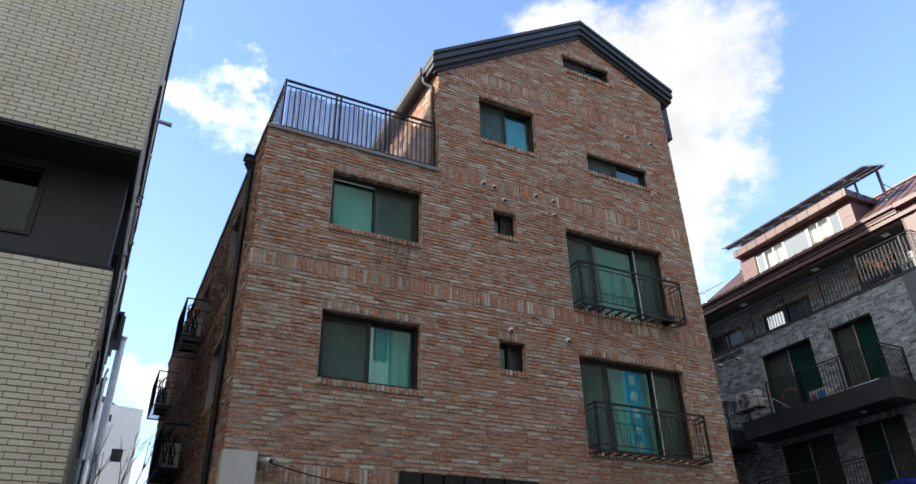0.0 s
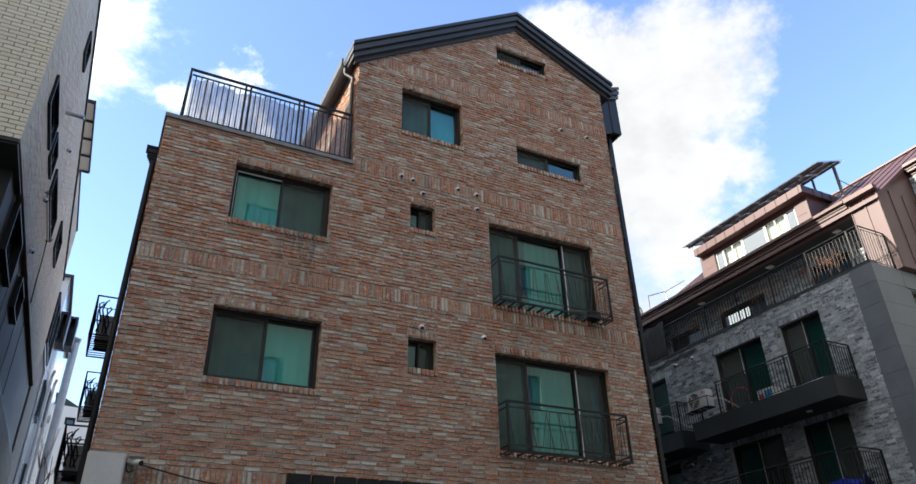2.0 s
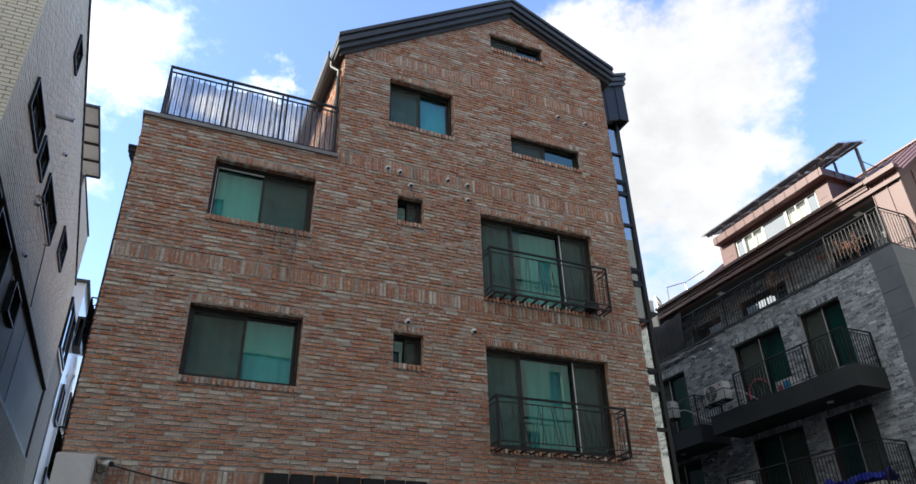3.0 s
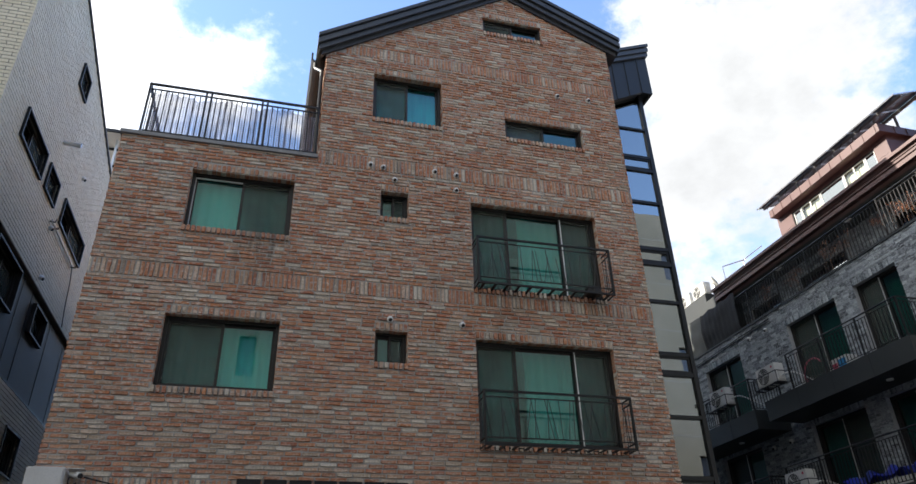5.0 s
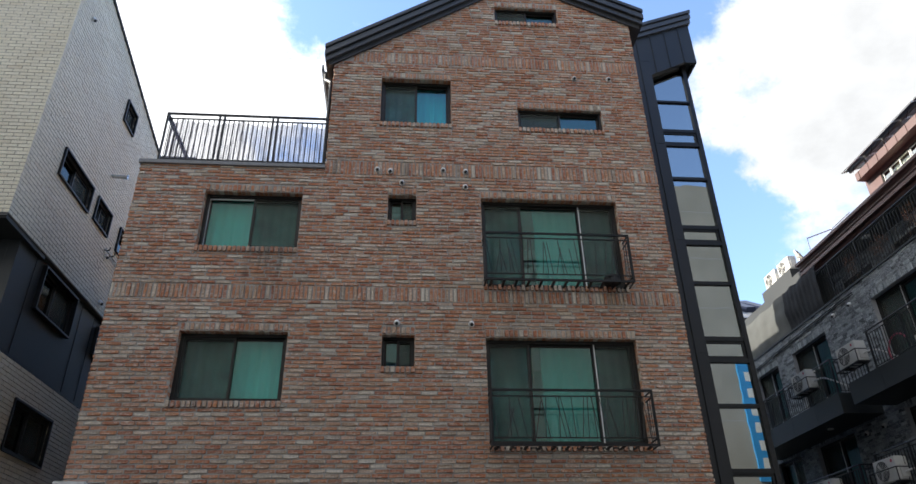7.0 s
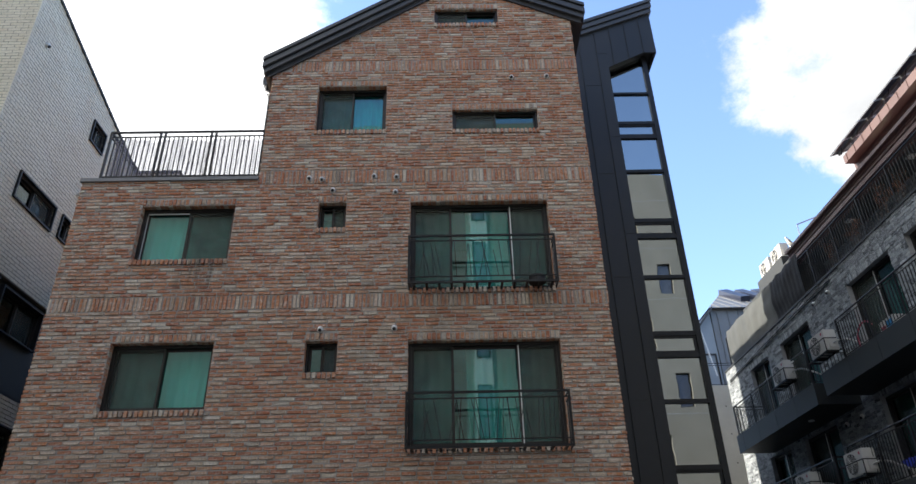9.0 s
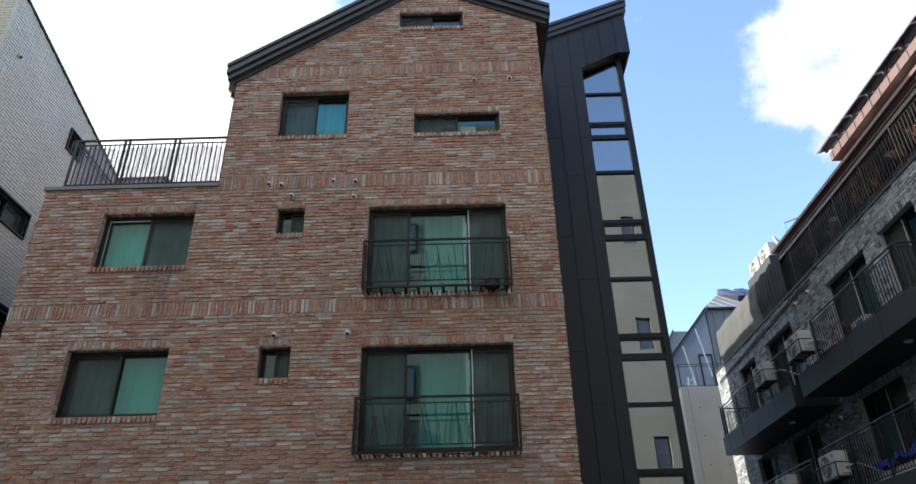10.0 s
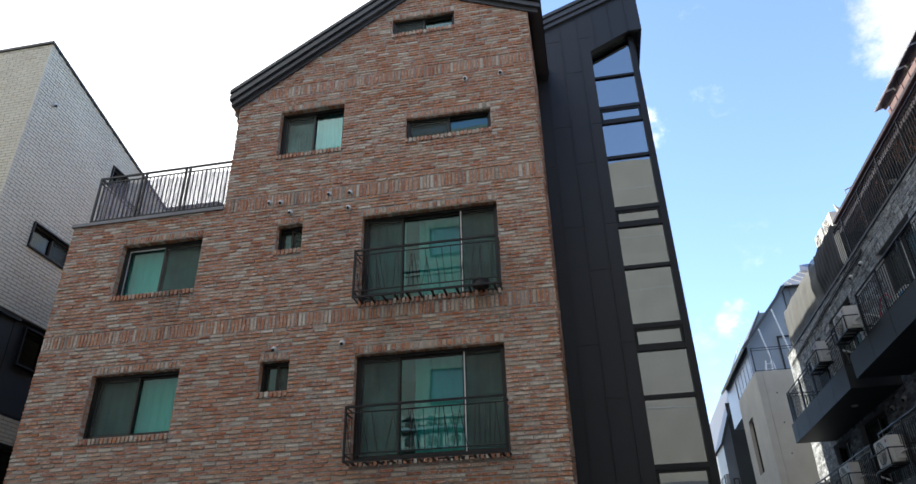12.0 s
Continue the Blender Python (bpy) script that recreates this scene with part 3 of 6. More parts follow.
def roof_z(x):
    return EL[1] + (x - EL[0]) * (RG[1] - EL[1]) / (RG[0] - EL[0]) if x < RG[0] else RG[1] + (x - RG[0]) * (ER[1] - RG[1]) / (ER[0] - RG[0])


def gable_span(z):
    if z < PARAPET:
        return FX0, FX1
    lo, hi, zz = GX, FX1, z + 0.50
    if zz > roof_z(GX):
        lo = EL[0] + (zz - EL[1]) * (RG[0] - EL[0]) / (RG[1] - EL[1])
    if zz > roof_z(FX1):
        hi = RG[0] + (zz - RG[1]) * (ER[0] - RG[0]) / (ER[1] - RG[1])
    return lo, hi


OPEN = {"w4": (3.00, 4.80, 8.09, 9.27), "w3": (3.00, 4.80, 5.26, 6.46), "s4": (6.40, 6.95, 8.72, 9.30), "s3": (6.38, 6.95, 5.86, 6.44),
        "b4": (8.18, 10.85, 7.42, 9.28), "b3": (8.17, 10.84, 4.57, 6.41), "w5": (6.18, 7.65, 11.05, 12.24), "n5": (9.03, 10.83, 11.03, 11.56), "n6": (8.67, 10.13, 14.06, 14.53)}
BANDS = [(3.62, 3.90), (7.05, 7.33), (9.73, 10.05), (12.65, 12.95)]
LINTEL, SILL = 0.145, 0.125
rng = random.Random(4)
M = SOUTH(FY)
face = part("wall", slab([(FX0 + 0.012, 0), (FX1 - 0.012, 0), (FX1 - 0.012, roof_z(FX1) - 0.3), (RG[0], RG[1] - 0.3), (GX + 0.012, roof_z(GX) - 0.3), (GX + 0.012, PARAPET), (FX0 + 0.012, PARAPET)], [rect(*o) for o in OPEN.values()], 0.30, M), MORTAR, house, "front wall of weathered red brick")
holes = [(x0, x1, z0 - SILL, z1 + LINTEL) for x0, x1, z0, z1 in OPEN.values()]
STEP = BANDS[2][0]
bricks = lay(rng, 0.0, STEP, COURSE, LONG, JOINT, gable_span, holes, BANDS[:2])
bricks += lay(rng, STEP, PARAPET, COURSE, LONG, JOINT, lambda z: (FX0, GX), [])
bricks += lay(rng, STEP, 15.35, COURSE, LONG, JOINT, lambda z: gable_span(max(z, PARAPET)), holes, BANDS[2:])
for x0, x1, z0, z1 in OPEN.values():
    bricks += uprights(rng, x0, x1, z1 + 0.001, z1 + LINTEL, 0.083, JOINT)
near = [b for b in bricks if 1.7 < b[0] < 8.1 and 3.95 < b[2] < 4.92][:300]
chosen = set(near)
rest = tagged(part("bricks", joined_bricks(rng, [b for b in bricks if b not in chosen], M), RED_BRICK, face, "weathered red, orange and buff bricks in running bond"), kind="stuff")
sills = []
for x0, x1, z0, z1 in OPEN.values():
    sills += uprights(rng, x0 - 0.012, x1 + 0.012, z0 - SILL, z0 + 0.004, 0.083, JOINT)
tagged(part("sill_bricks", joined_bricks(rng, sills, M, (0.035, 0.05), 0.004, 0.007, 0.10), RED_BRICK, face, "upright brick sills that stand proud of the wall"), kind="stuff")
# reveals of the openings, toothed with brick ends
rev = []
for x0, x1, z0, z1 in OPEN.values():
    n = round((z1 - z0) / COURSE)
    for i in range(n):
        a, b = z0 + (z1 - z0) * i / n, z0 + (z1 - z0) * (i + 1) / n
        rev.append((x0, 1, a + JOINT / 2, b - JOINT / 2))
        rev.append((x1, -1, a + JOINT / 2, b - JOINT / 2))
bm = bmesh.new()
for x, s, a, b in rev:
    d = rng.uniform(0.003, 0.009)
    box(bm, min(x - s * 0.01, x + s * d), max(x - s * 0.01, x + s * d), 0.0 + 0.004, 0.125, a, b, M)
for x0, x1, z0, z1 in OPEN.values():
    n = max(2, round((x1 - x0) / 0.083))
    w = (x1 - x0) / n
    for i in range(n):
        box(bm, x0 + i * w + JOINT / 2, x0 + (i + 1) * w - JOINT / 2, 0.004, 0.125, z1 - rng.uniform(0.004, 0.014), z1 + 0.01, M)
tagged(part("reveal_bricks", bm, RED_BRICK, face, "brick ends in the window reveals"), kind="stuff")

# the open flank, over the narrow gap
FLANK = 24.8
LM = WEST(FX0 + 0.012)
side_open = [(-13.5, -12.3, 8.15, 9.2), (-13.5, -12.3, 5.3, 6.4), (-17.2, -16.0, 8.15, 9.2)]
flank = part("wall", slab(rect(-FLANK, -FY - 0.02, 0, PARAPET), [rect(*o) for o in side_open], 0.28, LM), MORTAR, house, "brick flank over the narrow gap")
fl = lay(rng, 0.0, PARAPET, COURSE, LONG, JOINT, lambda z: (-FLANK, -FY + 0.012), [(a, b, c - SILL, d + LINTEL) for a, b, c, d in side_open], BANDS[:2])
for o in side_open:
    fl += uprights(rng, o[0], o[1], o[3], o[3] + LINTEL, 0.083, JOINT) + uprights(rng, o[0], o[1], o[2] - SILL, o[2], 0.083, JOINT)
tagged(part("bricks", joined_bricks(rng, fl, LM), RED_BRICK, flank, "weathered red bricks"), kind="stuff")
GM = WEST(GX + 0.012)
gside = part("wall", slab(rect(-FLANK, -FY - 0.02, PARAPET - 0.3, roof_z(GX) - 0.3), [], 0.28, GM), MORTAR, house, "brick side wall above the roof terrace")
tagged(part("bricks", joined_bricks(rng, lay(rng, PARAPET - 0.1, roof_z(GX) - 0.32, COURSE, LONG, JOINT, lambda z: (-FLANK, -FY + 0.012), [], ()), GM), RED_BRICK, gside, "sunlit red bricks"), kind="stuff")
RM = EAST(FX1 - 0.012)
rside = part("wall", slab(rect(FY + 0.02, FLANK, 0, roof_z(FX1) - 0.35), [], 0.28, RM), MORTAR, house, "brick side wall beside the stair tower")
tagged(part("bricks", joined_bricks(rng, lay(rng, 0, roof_z(FX1) - 0.36, COURSE, LONG, JOINT, lambda z: (FY - 0.012, 13.4), [], BANDS), RM), RED_BRICK, rside, "weathered red bricks"), kind="stuff")
part("wall", boxed(FX0 + 0.05, GX, FLANK - 0.3, FLANK, 0, PARAPET), MORTAR, house, "plain back wall")
part("wall", boxed(GX + 0.002, FX1 - 0.05, FLANK - 0.3, FLANK, 0, 12.4), MORTAR, house, "plain back wall")
part("terrace_floor", boxed(FX0 + 0.3, GX, FY + 0.3, FLANK - 0.3, 9.3, 9.5), CONCRETE, house)
cap = bmesh.new()
box(cap, FX0 - 0.035, GX - 0.002, FY - 0.05, FY + 0.34, PARAPET, PARAPET + 0.075)
box(cap, FX0 - 0.035, FX0 + 0.34, FY + 0.34, FLANK, PARAPET, PARAPET + 0.075)
part("parapet_cap", cap, CAP_STONE, house, "thin grey parapet cap")


def chevron(drop0, drop1, y0, y1, grow=0.0):
    pts = [(EL[0] - grow, EL[1] - grow * 0.67), RG, (ER[0] + grow, ER[1] - grow * 0.466)]
    prof = [(x, z - drop0) for x, z in pts] + [(x, z - drop1) for x, z in reversed(pts)]
    return prism(prof, y0, y1)


roof = part("roof", chevron(0.0, 0.09, 10.42, FLANK + 0.2), DARK_SEAM, house, "dark charcoal metal gable roof")
part("fascia", chevron(0.09, 0.135, 10.475, FLANK, -0.01), DARK_SEAM, roof)
part("fascia", chevron(0.135, 0.27, 10.45, FLANK, 0.0), DARK_SEAM, roof)
part("fascia", chevron(0.27, 0.305, 10.52, FLANK, -0.02), DARK_SEAM, roof)
part("fascia", chevron(0.305, 0.42, 10.50, FLANK, -0.03), DARK_SEAM, roof)
part("fascia", chevron(0.42, 0.53, 10.575, 10.66, -0.09), DARK_SEAM, roof)
gut = prism([(4.87, 12.80), (4.87, 12.62), (4.92, 12.56), (5.04, 12.56), (5.04, 12.60), (4.94, 12.60), (4.91, 12.64), (4.91, 12.80)], 10.92, FLANK)
part("gutter", gut, DARK_SEAM, house, "dark gutter along the eave")
pipe = bmesh.new()
for p, q in (((4.97, 10.95, 12.58), (4.97, 10.95, 12.40)), ((4.97, 10.95, 12.40), (5.11, 10.82, 12.22)), ((5.11, 10.82, 12.22), (5.11, 10.82, 9.6))):
    rod(pipe, p, q, 0.038, 10)
part("downpipe", pipe, BRONZE, house, "dark rain pipe down to the terrace")
hop = bmesh.new()
box(hop, 1.53, 1.70, 11.48, 11.68, 9.60, 9.72)
box(hop, 1.50, 1.70, 11.46, 11.70, 9.70, 9.74)
for i in range(4):
    box(hop, 1.55 + 0.02 * i, 1.70, 11.50 + 0.015 * i, 11.66 - 0.015 * i, 9.55 - 0.05 * i, 9.605 - 0.05 * i)
rod(hop, (1.655, 11.58, 9.45), (1.655, 11.58, 0.0), 0.05, 12)
part("downpipe", hop, BLACK_STEEL, house, "black rain pipe with a box head")

# windows of the front
W = functools.partial(window, house, m=M)
W(*OPEN["w4"], leaves=[(0, 0.5, "glass"), (0.5, 1, "screen")], dress=[(0.0, 1.0, CURTAIN, "pale curtain behind a window")], label="bronze sliding window, one leaf slightly open")
part("sash_edge", boxed(3.06, 3.075, 0.19, 0.215, 8.16, 9.21, m=M), ALU, house, "bright aluminium sash edge")
part("sash_edge", boxed(3.08, 3.88, 0.17, 0.19, 9.175, 9.20, m=M), ALU, house, "bright aluminium sash edge")
W(*OPEN["w3"], leaves=[(0, 0.5, "screen"), (0.5, 1, "glass")], dress=[(0.0, 1.0, CURTAIN, "pale curtain behind a window")])
W(*OPEN["s4"], leaves=[(0, 0.5, "glass"), (0.5, 1, "screen")], room=0.8, frame_w=0.04, label="small bathroom window in bronze")
W(*OPEN["s3"], leaves=[(0, 0.5, "glass"), (0.5, 1, "screen")], room=0.8, frame_w=0.04, label="small bathroom window in bronze")
W(*OPEN["b4"], leaves=[(0, 0.28, "screen"), (0.28, 0.73, "glass"), (0.73, 1, "screen")], dress=[(0.02, 0.30, CURTAIN, "pale curtain beside a balcony window"), (0.40, 0.98, MID_CURTAIN, "pale curtain beside a balcony window")], label="wide balcony window in three leaves", edge=0.735)
W(*OPEN["b3"], leaves=[(0, 0.28, "screen"), (0.28, 0.73, "glass"), (0.73, 1, "screen")], dress=[(0.02, 0.29, CURTAIN, "pale curtain beside a balcony window"), (0.38, 0.98, MID_CURTAIN, "pale curtain beside a balcony window")], label="wide balcony window in three leaves", edge=0.735)
# a blue sheet behind the right leaf stands in for the sky's reflection
W(*OPEN["w5"], leaves=[(0, 0.5, "screen"), (0.5, 1, "glass")], dress=[(0.0, 0.55, CURTAIN, "pale curtain behind a window"), (0.5, 1.0, SKY_REFLECTION, "blue sheet behind a window, a painted sky reflection")])
W(*OPEN["n5"], inset=0.07, leaves=[(0, 0.5, "screen"), (0.5, 1, "glass")], room=0.9, frame_w=0.045, label="long low strip window in bronze")
W(*OPEN["n6"], inset=0.07, leaves=[(0, 0.5, "screen"), (0.5, 1, "glass")], room=0.9, frame_w=0.045, label="low strip window under the gable")
for o in side_open:
    window(house, *o, LM, [(0, 0.5, "screen"), (0.5, 1, "glass")], room=0.8)


def french_rail(x0, x1, z0, z1, seed):
    r = random.Random(seed)
    y0, y1 = 10.29, FY - 0.01
    rail = part("balcony_rail", casing(bmesh.new(), x0, x1, z0, z1, 0.035, y0, y0 + 0.035, I4), BLACK_STEEL, house, "black steel window rail with slanting rods")
    for x in (x0, x1 - 0.035):
        for z in (z0 + 0.018, z1 - 0.018, z1 - 0.12, z0 + 0.13):
            part("side_rail", rods([((x + 0.018, y0 + 0.018, z), (x + 0.018, y1, z))], 0.014, 6), BLACK_STEEL, rail)
        for i in range(4):
            part("rod", rods([((x + 0.018, y0 + 0.08 + 0.075 * i, z0 + 0.02), (x + 0.018, y0 + 0.08 + 0.075 * i + r.uniform(-0.03, 0.03), z1 - 0.12))], 0.006, 5), BLACK_STEEL, rail)
    for z in (z1 - 0.12, z0 + 0.13):
        part("cross_rail", boxed(x0 + 0.035, x1 - 0.035, y0 + 0.008, y0 + 0.026, z - 0.009, z + 0.009), BLACK_STEEL, rail)
    n = 12
    for i in range(n):
        x = x0 + (x1 - x0) * (i + 0.5) / n
        part("floor_bar", boxed(x - 0.022, x + 0.022, y0 + 0.036, y1, z0 + 0.004, z0 + 0.024), BLACK_STEEL, rail)
    part("wall_bar", boxed(x0, x1, y1 - 0.03, y1, z0 + 0.026, z0 + 0.05), BLACK_STEEL, rail)
    x = x0 + 0.12
    while x < x1 - 0.1:
        part("rod", rods([((x, y0 + 0.017, z0 + 0.13), (x + r.choice((-1, 1)) * r.uniform(0.01, 0.13), y0 + 0.017, z1 - 0.12 - r.choice((0, 0, 0.08, 0.2))))], 0.0065, 5), BLACK_STEEL, rail)
        x += r.uniform(0.05, 0.17)


french_rail(8.17, 10.87, 7.36, 8.34, 5)
french_rail(8.16, 10.86, 4.47, 5.39, 9)

# roof terrace rail with film behind it
rail = part("terrace_rail", boxed(1.94, 5.15, 10.745, 10.785, 11.15, 11.19), BLACK_STEEL, house, "black steel terrace railing")
part("handrail", boxed(1.94, 1.98, 10.786, 20.0, 11.15, 11.19), BLACK_STEEL, rail)
for z in (11.05, 10.06):
    part("cross_rail", boxed(1.99, 5.15, 10.752, 10.778, z - 0.012, z + 0.012), BLACK_STEEL, rail)
    part("cross_rail", boxed(1.962, 1.988, 10.79, 20.0, z - 0.012, z + 0.012), BLACK_STEEL, rail)
for i in range(4):
    for x in ((1.96,), (2.98, 3.075), (4.03, 4.125), (5.12,))[i]:
        part("post", boxed(x - 0.018, x + 0.018, 10.74, 10.79, PARAPET + 0.076, 11.15), BLACK_STEEL, rail)
for x0, x1 in ((1.96, 2.98), (3.075, 4.03), (4.125, 5.12)):
    for i in range(1, 10):
        x = x0 + (x1 - x0) * i / 10
        part("baluster", boxed(x - 0.010, x + 0.010, 10.755, 10.775, 10.07, 11.04), BLACK_STEEL, rail)
for i in range(60):
    y = 10.9 + 0.15 * i
    part("baluster", boxed(1.967, 1.983, y - 0.008, y + 0.008, 10.07, 11.04), BLACK_STEEL, rail)
bm = bmesh.new()
r5 = random.Random(5)
nx, nz = 150, 14
gridv = []
for k in range(nz + 1):
    row = []
    for i in range(nx + 1):
        x = 2.02 + 3.10 * i / nx
        top = 11.02 + 0.035 * math.sin(x * 6.0) + 0.02 * math.sin(x * 17)
        z = 9.98 + (top - 9.98) * k / nz
        row.append(bm.verts.new((x, 10.83 + 0.02 * math.sin(x * 38 + 0.8 * math.sin(k)) + 0.012 * math.sin(x * 95 + k) + 0.012 * noise.noise(Vector((x * 9, z * 9, 0))), z)))
    gridv.append(row)
for k in range(nz):
    for i in range(nx):
        bm.faces.new((gridv[k][i], gridv[k][i + 1], gridv[k + 1][i + 1], gridv[k + 1][i]))
tagged(part("plastic_sheet", bm, FILM), "crinkled translucent film tied behind the terrace railing", "plastic sheet")

# ---- the stair tower ----
TY, GYL = 12.92, 13.20
tower = thing("stair_tower", (13.2, 15, 0), "charcoal metal stair tower with a tall glass strip", "tower")
tz = lambda x: 16.27 + (x - 12.35) * 0.413
panel = part("wall", prism([(11.79, 0), (13.2, 0), (13.2, 14.82), (14.19, 15.32), (14.53, 15.32), (14.53, tz(14.53) - 0.42), (11.79, tz(11.79) - 0.42)], TY, TY + 0.09), TOWER_METAL, tower, "charcoal standing-seam cladding")
for i, x in enumerate((12.06, 12.50, 12.94, 13.36, 13.78, 14.2)):
    zb = 0 if x < 13.2 else 14.82 + (x - 13.2) * 0.5 if x < 14.19 else 15.32
    part("seam", boxed(x - 0.009, x + 0.009, TY - 0.022, TY, zb + 0.01, tz(x) - 0.44), TOWER_METAL, panel)
for i, (x0, x1) in enumerate(((11.79, 12.05), (12.07, 12.49), (12.51, 12.93), (12.95, 13.2))):
    for k in range(5):
        z = 3.2 + 2.75 * k + (1.1 if i % 2 else 0)
        part("seam", boxed(x0, x1, TY - 0.006, TY, z - 0.008, z + 0.008), TOWER_METAL, panel)
part("wall", boxed(13.16, 13.20, TY + 0.09, GYL + 0.3, 0, 14.8), TOWER_METAL, tower, "return of the cladding beside the glass")
part("soffit", prism([(13.2, 14.91), (14.17, 15.39), (14.53, 15.39), (14.53, 15.47), (14.15, 15.47), (13.2, 14.99)], TY + 0.09, GYL + 0.35), TOWER_METAL, tower)
part("wall", prism([(14.45, 15.32), (14.53, 15.32), (14.53, tz(14.53) - 0.42), (14.45, tz(14.45) - 0.42)], TY + 0.09, 21.0), TOWER_METAL, tower)
part("wall", boxed(14.28, 14.35, GYL + 0.062, 21.0, 0, 15.38), TOWER_METAL, tower, "charcoal side wall")
part("wall", boxed(11.8, 14.28, 20.9, 21.0, 0, 15.4), TOWER_METAL, tower, "plain back wall")
troof = part("roof", prism([(11.8, tz(11.8)), (14.62, tz(14.62)), (14.62, tz(14.62) - 0.10), (11.8, tz(11.8) - 0.10)], TY - 0.14, 21.2), DARK_SEAM, tower, "dark sloping metal roof")
for d0, d1, y, e in ((0.10, 0.15, -0.08, -0.04), (0.15, 0.28, -0.11, -0.01), (0.28, 0.32, -0.05, -0.05), (0.32, 0.43, -0.07, -0.03)):
    part("fascia", prism([(11.8, tz(11.8) - d0), (14.62 + e, tz(14.62 + e) - d0), (14.62 + e, tz(14.62 + e) - d1), (11.8, tz(11.8) - d1)], TY + y, 21.1), DARK_SEAM, troof)
strip = part("window", boxed(14.18, 14.29, GYL - 0.06, GYL + 0.06, 0, 15.38), BLACK_STEEL, tower, "tall glazed strip with black mullions")
part("jamb", boxed(13.202, 13.222, GYL - 0.05, GYL + 0.06, 0, 14.90), BLACK_STEEL, strip)
BARS = [(14.12, 0.03), (13.15, 0.045), (12.71, 0.045), (11.67, 0.04), (10.27, 0.05), (9.84, 0.05), (8.80, 0.04), (7.45, 0.05), (6.96, 0.05), (5.97, 0.04), (4.65, 0.05), (4.20, 0.05), (3.18, 0.04), (1.80, 0.05), (0.13, 0.05)]
for z, h in BARS:
    part("mullion", boxed(13.222, 14.18, GYL - 0.05, GYL + 0.06, z - h, z + h), BLACK_STEEL, strip)
for (za, ha), (zb, hb) in zip(BARS, BARS[1:]):
    if za - zb < 0.6:
        part("vent_sash", casing(bmesh.new(), 13.227, 14.175, zb + hb, za - ha, 0.05, GYL - 0.03, GYL + 0.05, I4), BLACK_STEEL, strip)
    pane = part("pane", boxed(13.222, 14.18, GYL + 0.0, GYL + 0.012, zb + hb - 0.01, za - ha + 0.01), MIRROR_GLASS, strip, "reflecting glass pane")
    pane.visible_shadow = False
pane = part("pane", prism([(13.22, 14.12), (14.18, 14.12), (14.18, 15.38), (14.17, 15.38), (13.22, 14.92)], GYL, GYL + 0.012), MIRROR_GLASS, strip, "sloping top pane")
pane.visible_shadow = False
bm = bmesh.new()
for k in range(6):
    z = 1.2 + 2.86 * k
    box(bm, 13.32, 14.3, 14.8, 17.8, z, z + 0.16)
tagged(part("stair_flight", bm, CONCRETE, tower, "concrete landings behind the glass"))


# ================= the cream brick house over the gap =================
LX, LY = -0.22, 10.40
cream = thing("cream_brick_house", (-4.5, 15, 0), "cream brick house with a dark recessed storey", "house")
lr = random.Random(11)
ltop = lambda y: 15.42 - 0.262 * (y - LY)
LB = 23.4
LC, LL, LJ = 0.083, 0.285, 0.014
LF, LS = SOUTH(LY + 0.008), EAST(LX - 0.008)
upper = part("wall", slab(rect(-9.0, LX - 0.01, 8.52, ltop(LY)), [], 0.25, LF), MORTAR_DARK, cream, "cream brick front wall")
tagged(part("bricks", joined_bricks(lr, lay(lr, 8.54, ltop(LY), LC, LL, LJ, lambda z: (-9.0, LX), [], (), 0.12), LF, (0.006, 0.009), 0.0012, 0), CREAM_BRICK, upper, "smooth long cream bricks"), kind="stuff")
lw = [(11.52, 13.0, 10.16, 10.76), (13.36, 14.17, 10.21, 10.77), (14.82, 17.02, 10.20, 10.80), (18.42, 19.62, 10.72, 11.46), (13.53, 14.17, 13.16, 13.75)]
uside = part("wall", slab([(LY + 0.02, 8.52), (LB, 8.52), (LB, ltop(LB)), (LY + 0.02, ltop(LY))], [rect(*o) for o in lw], 0.25, LS), MORTAR_DARK, cream, "cream brick side wall over the gap")
def lspan(z):
    return LY, LB if z < ltop(LB) else LY + (15.42 - z) / 0.262
tagged(part("bricks", joined_bricks(lr, lay(lr, 8.54, ltop(LY) - 0.02, LC, LL, LJ, lspan, lw, (), 0.12), LS, (0.006, 0.009), 0.0012, 0), CREAM_BRICK, uside, "smooth long cream bricks"), kind="stuff")
for o in lw:
    window(cream, *o, LS, [(0, 0.5, "glass"), (0.5, 1, "screen")], inset=0.02, room=0.7, glass=DARK_GLASS, label="window in a black box frame")
    part("box_frame", casing(bmesh.new(), o[0] - 0.03, o[1] + 0.03, o[2] - 0.03, o[3] + 0.03, 0.035, -0.06, 0.0, LS), BLACK_STEEL, cream)
rear = part("wall", slab([(19.45, ltop(19.45) + 0.09), (LB, ltop(LB) + 0.09), (LB, 13.84), (19.45, 13.72)], [], 0.25, LS), MORTAR_DARK, cream, "cream brick rear block that rises over the roof slope")
tagged(part("bricks", joined_bricks(lr, lay(lr, ltop(LB) + 0.1, 13.74, LC, LL, LJ, lambda z: (max(19.46, LY + (15.53 - z) / 0.262), LB), [], (), 0.12), LS, (0.006, 0.009), 0.0012, 0), CREAM_BRICK, rear, "smooth long cream bricks"), kind="stuff")
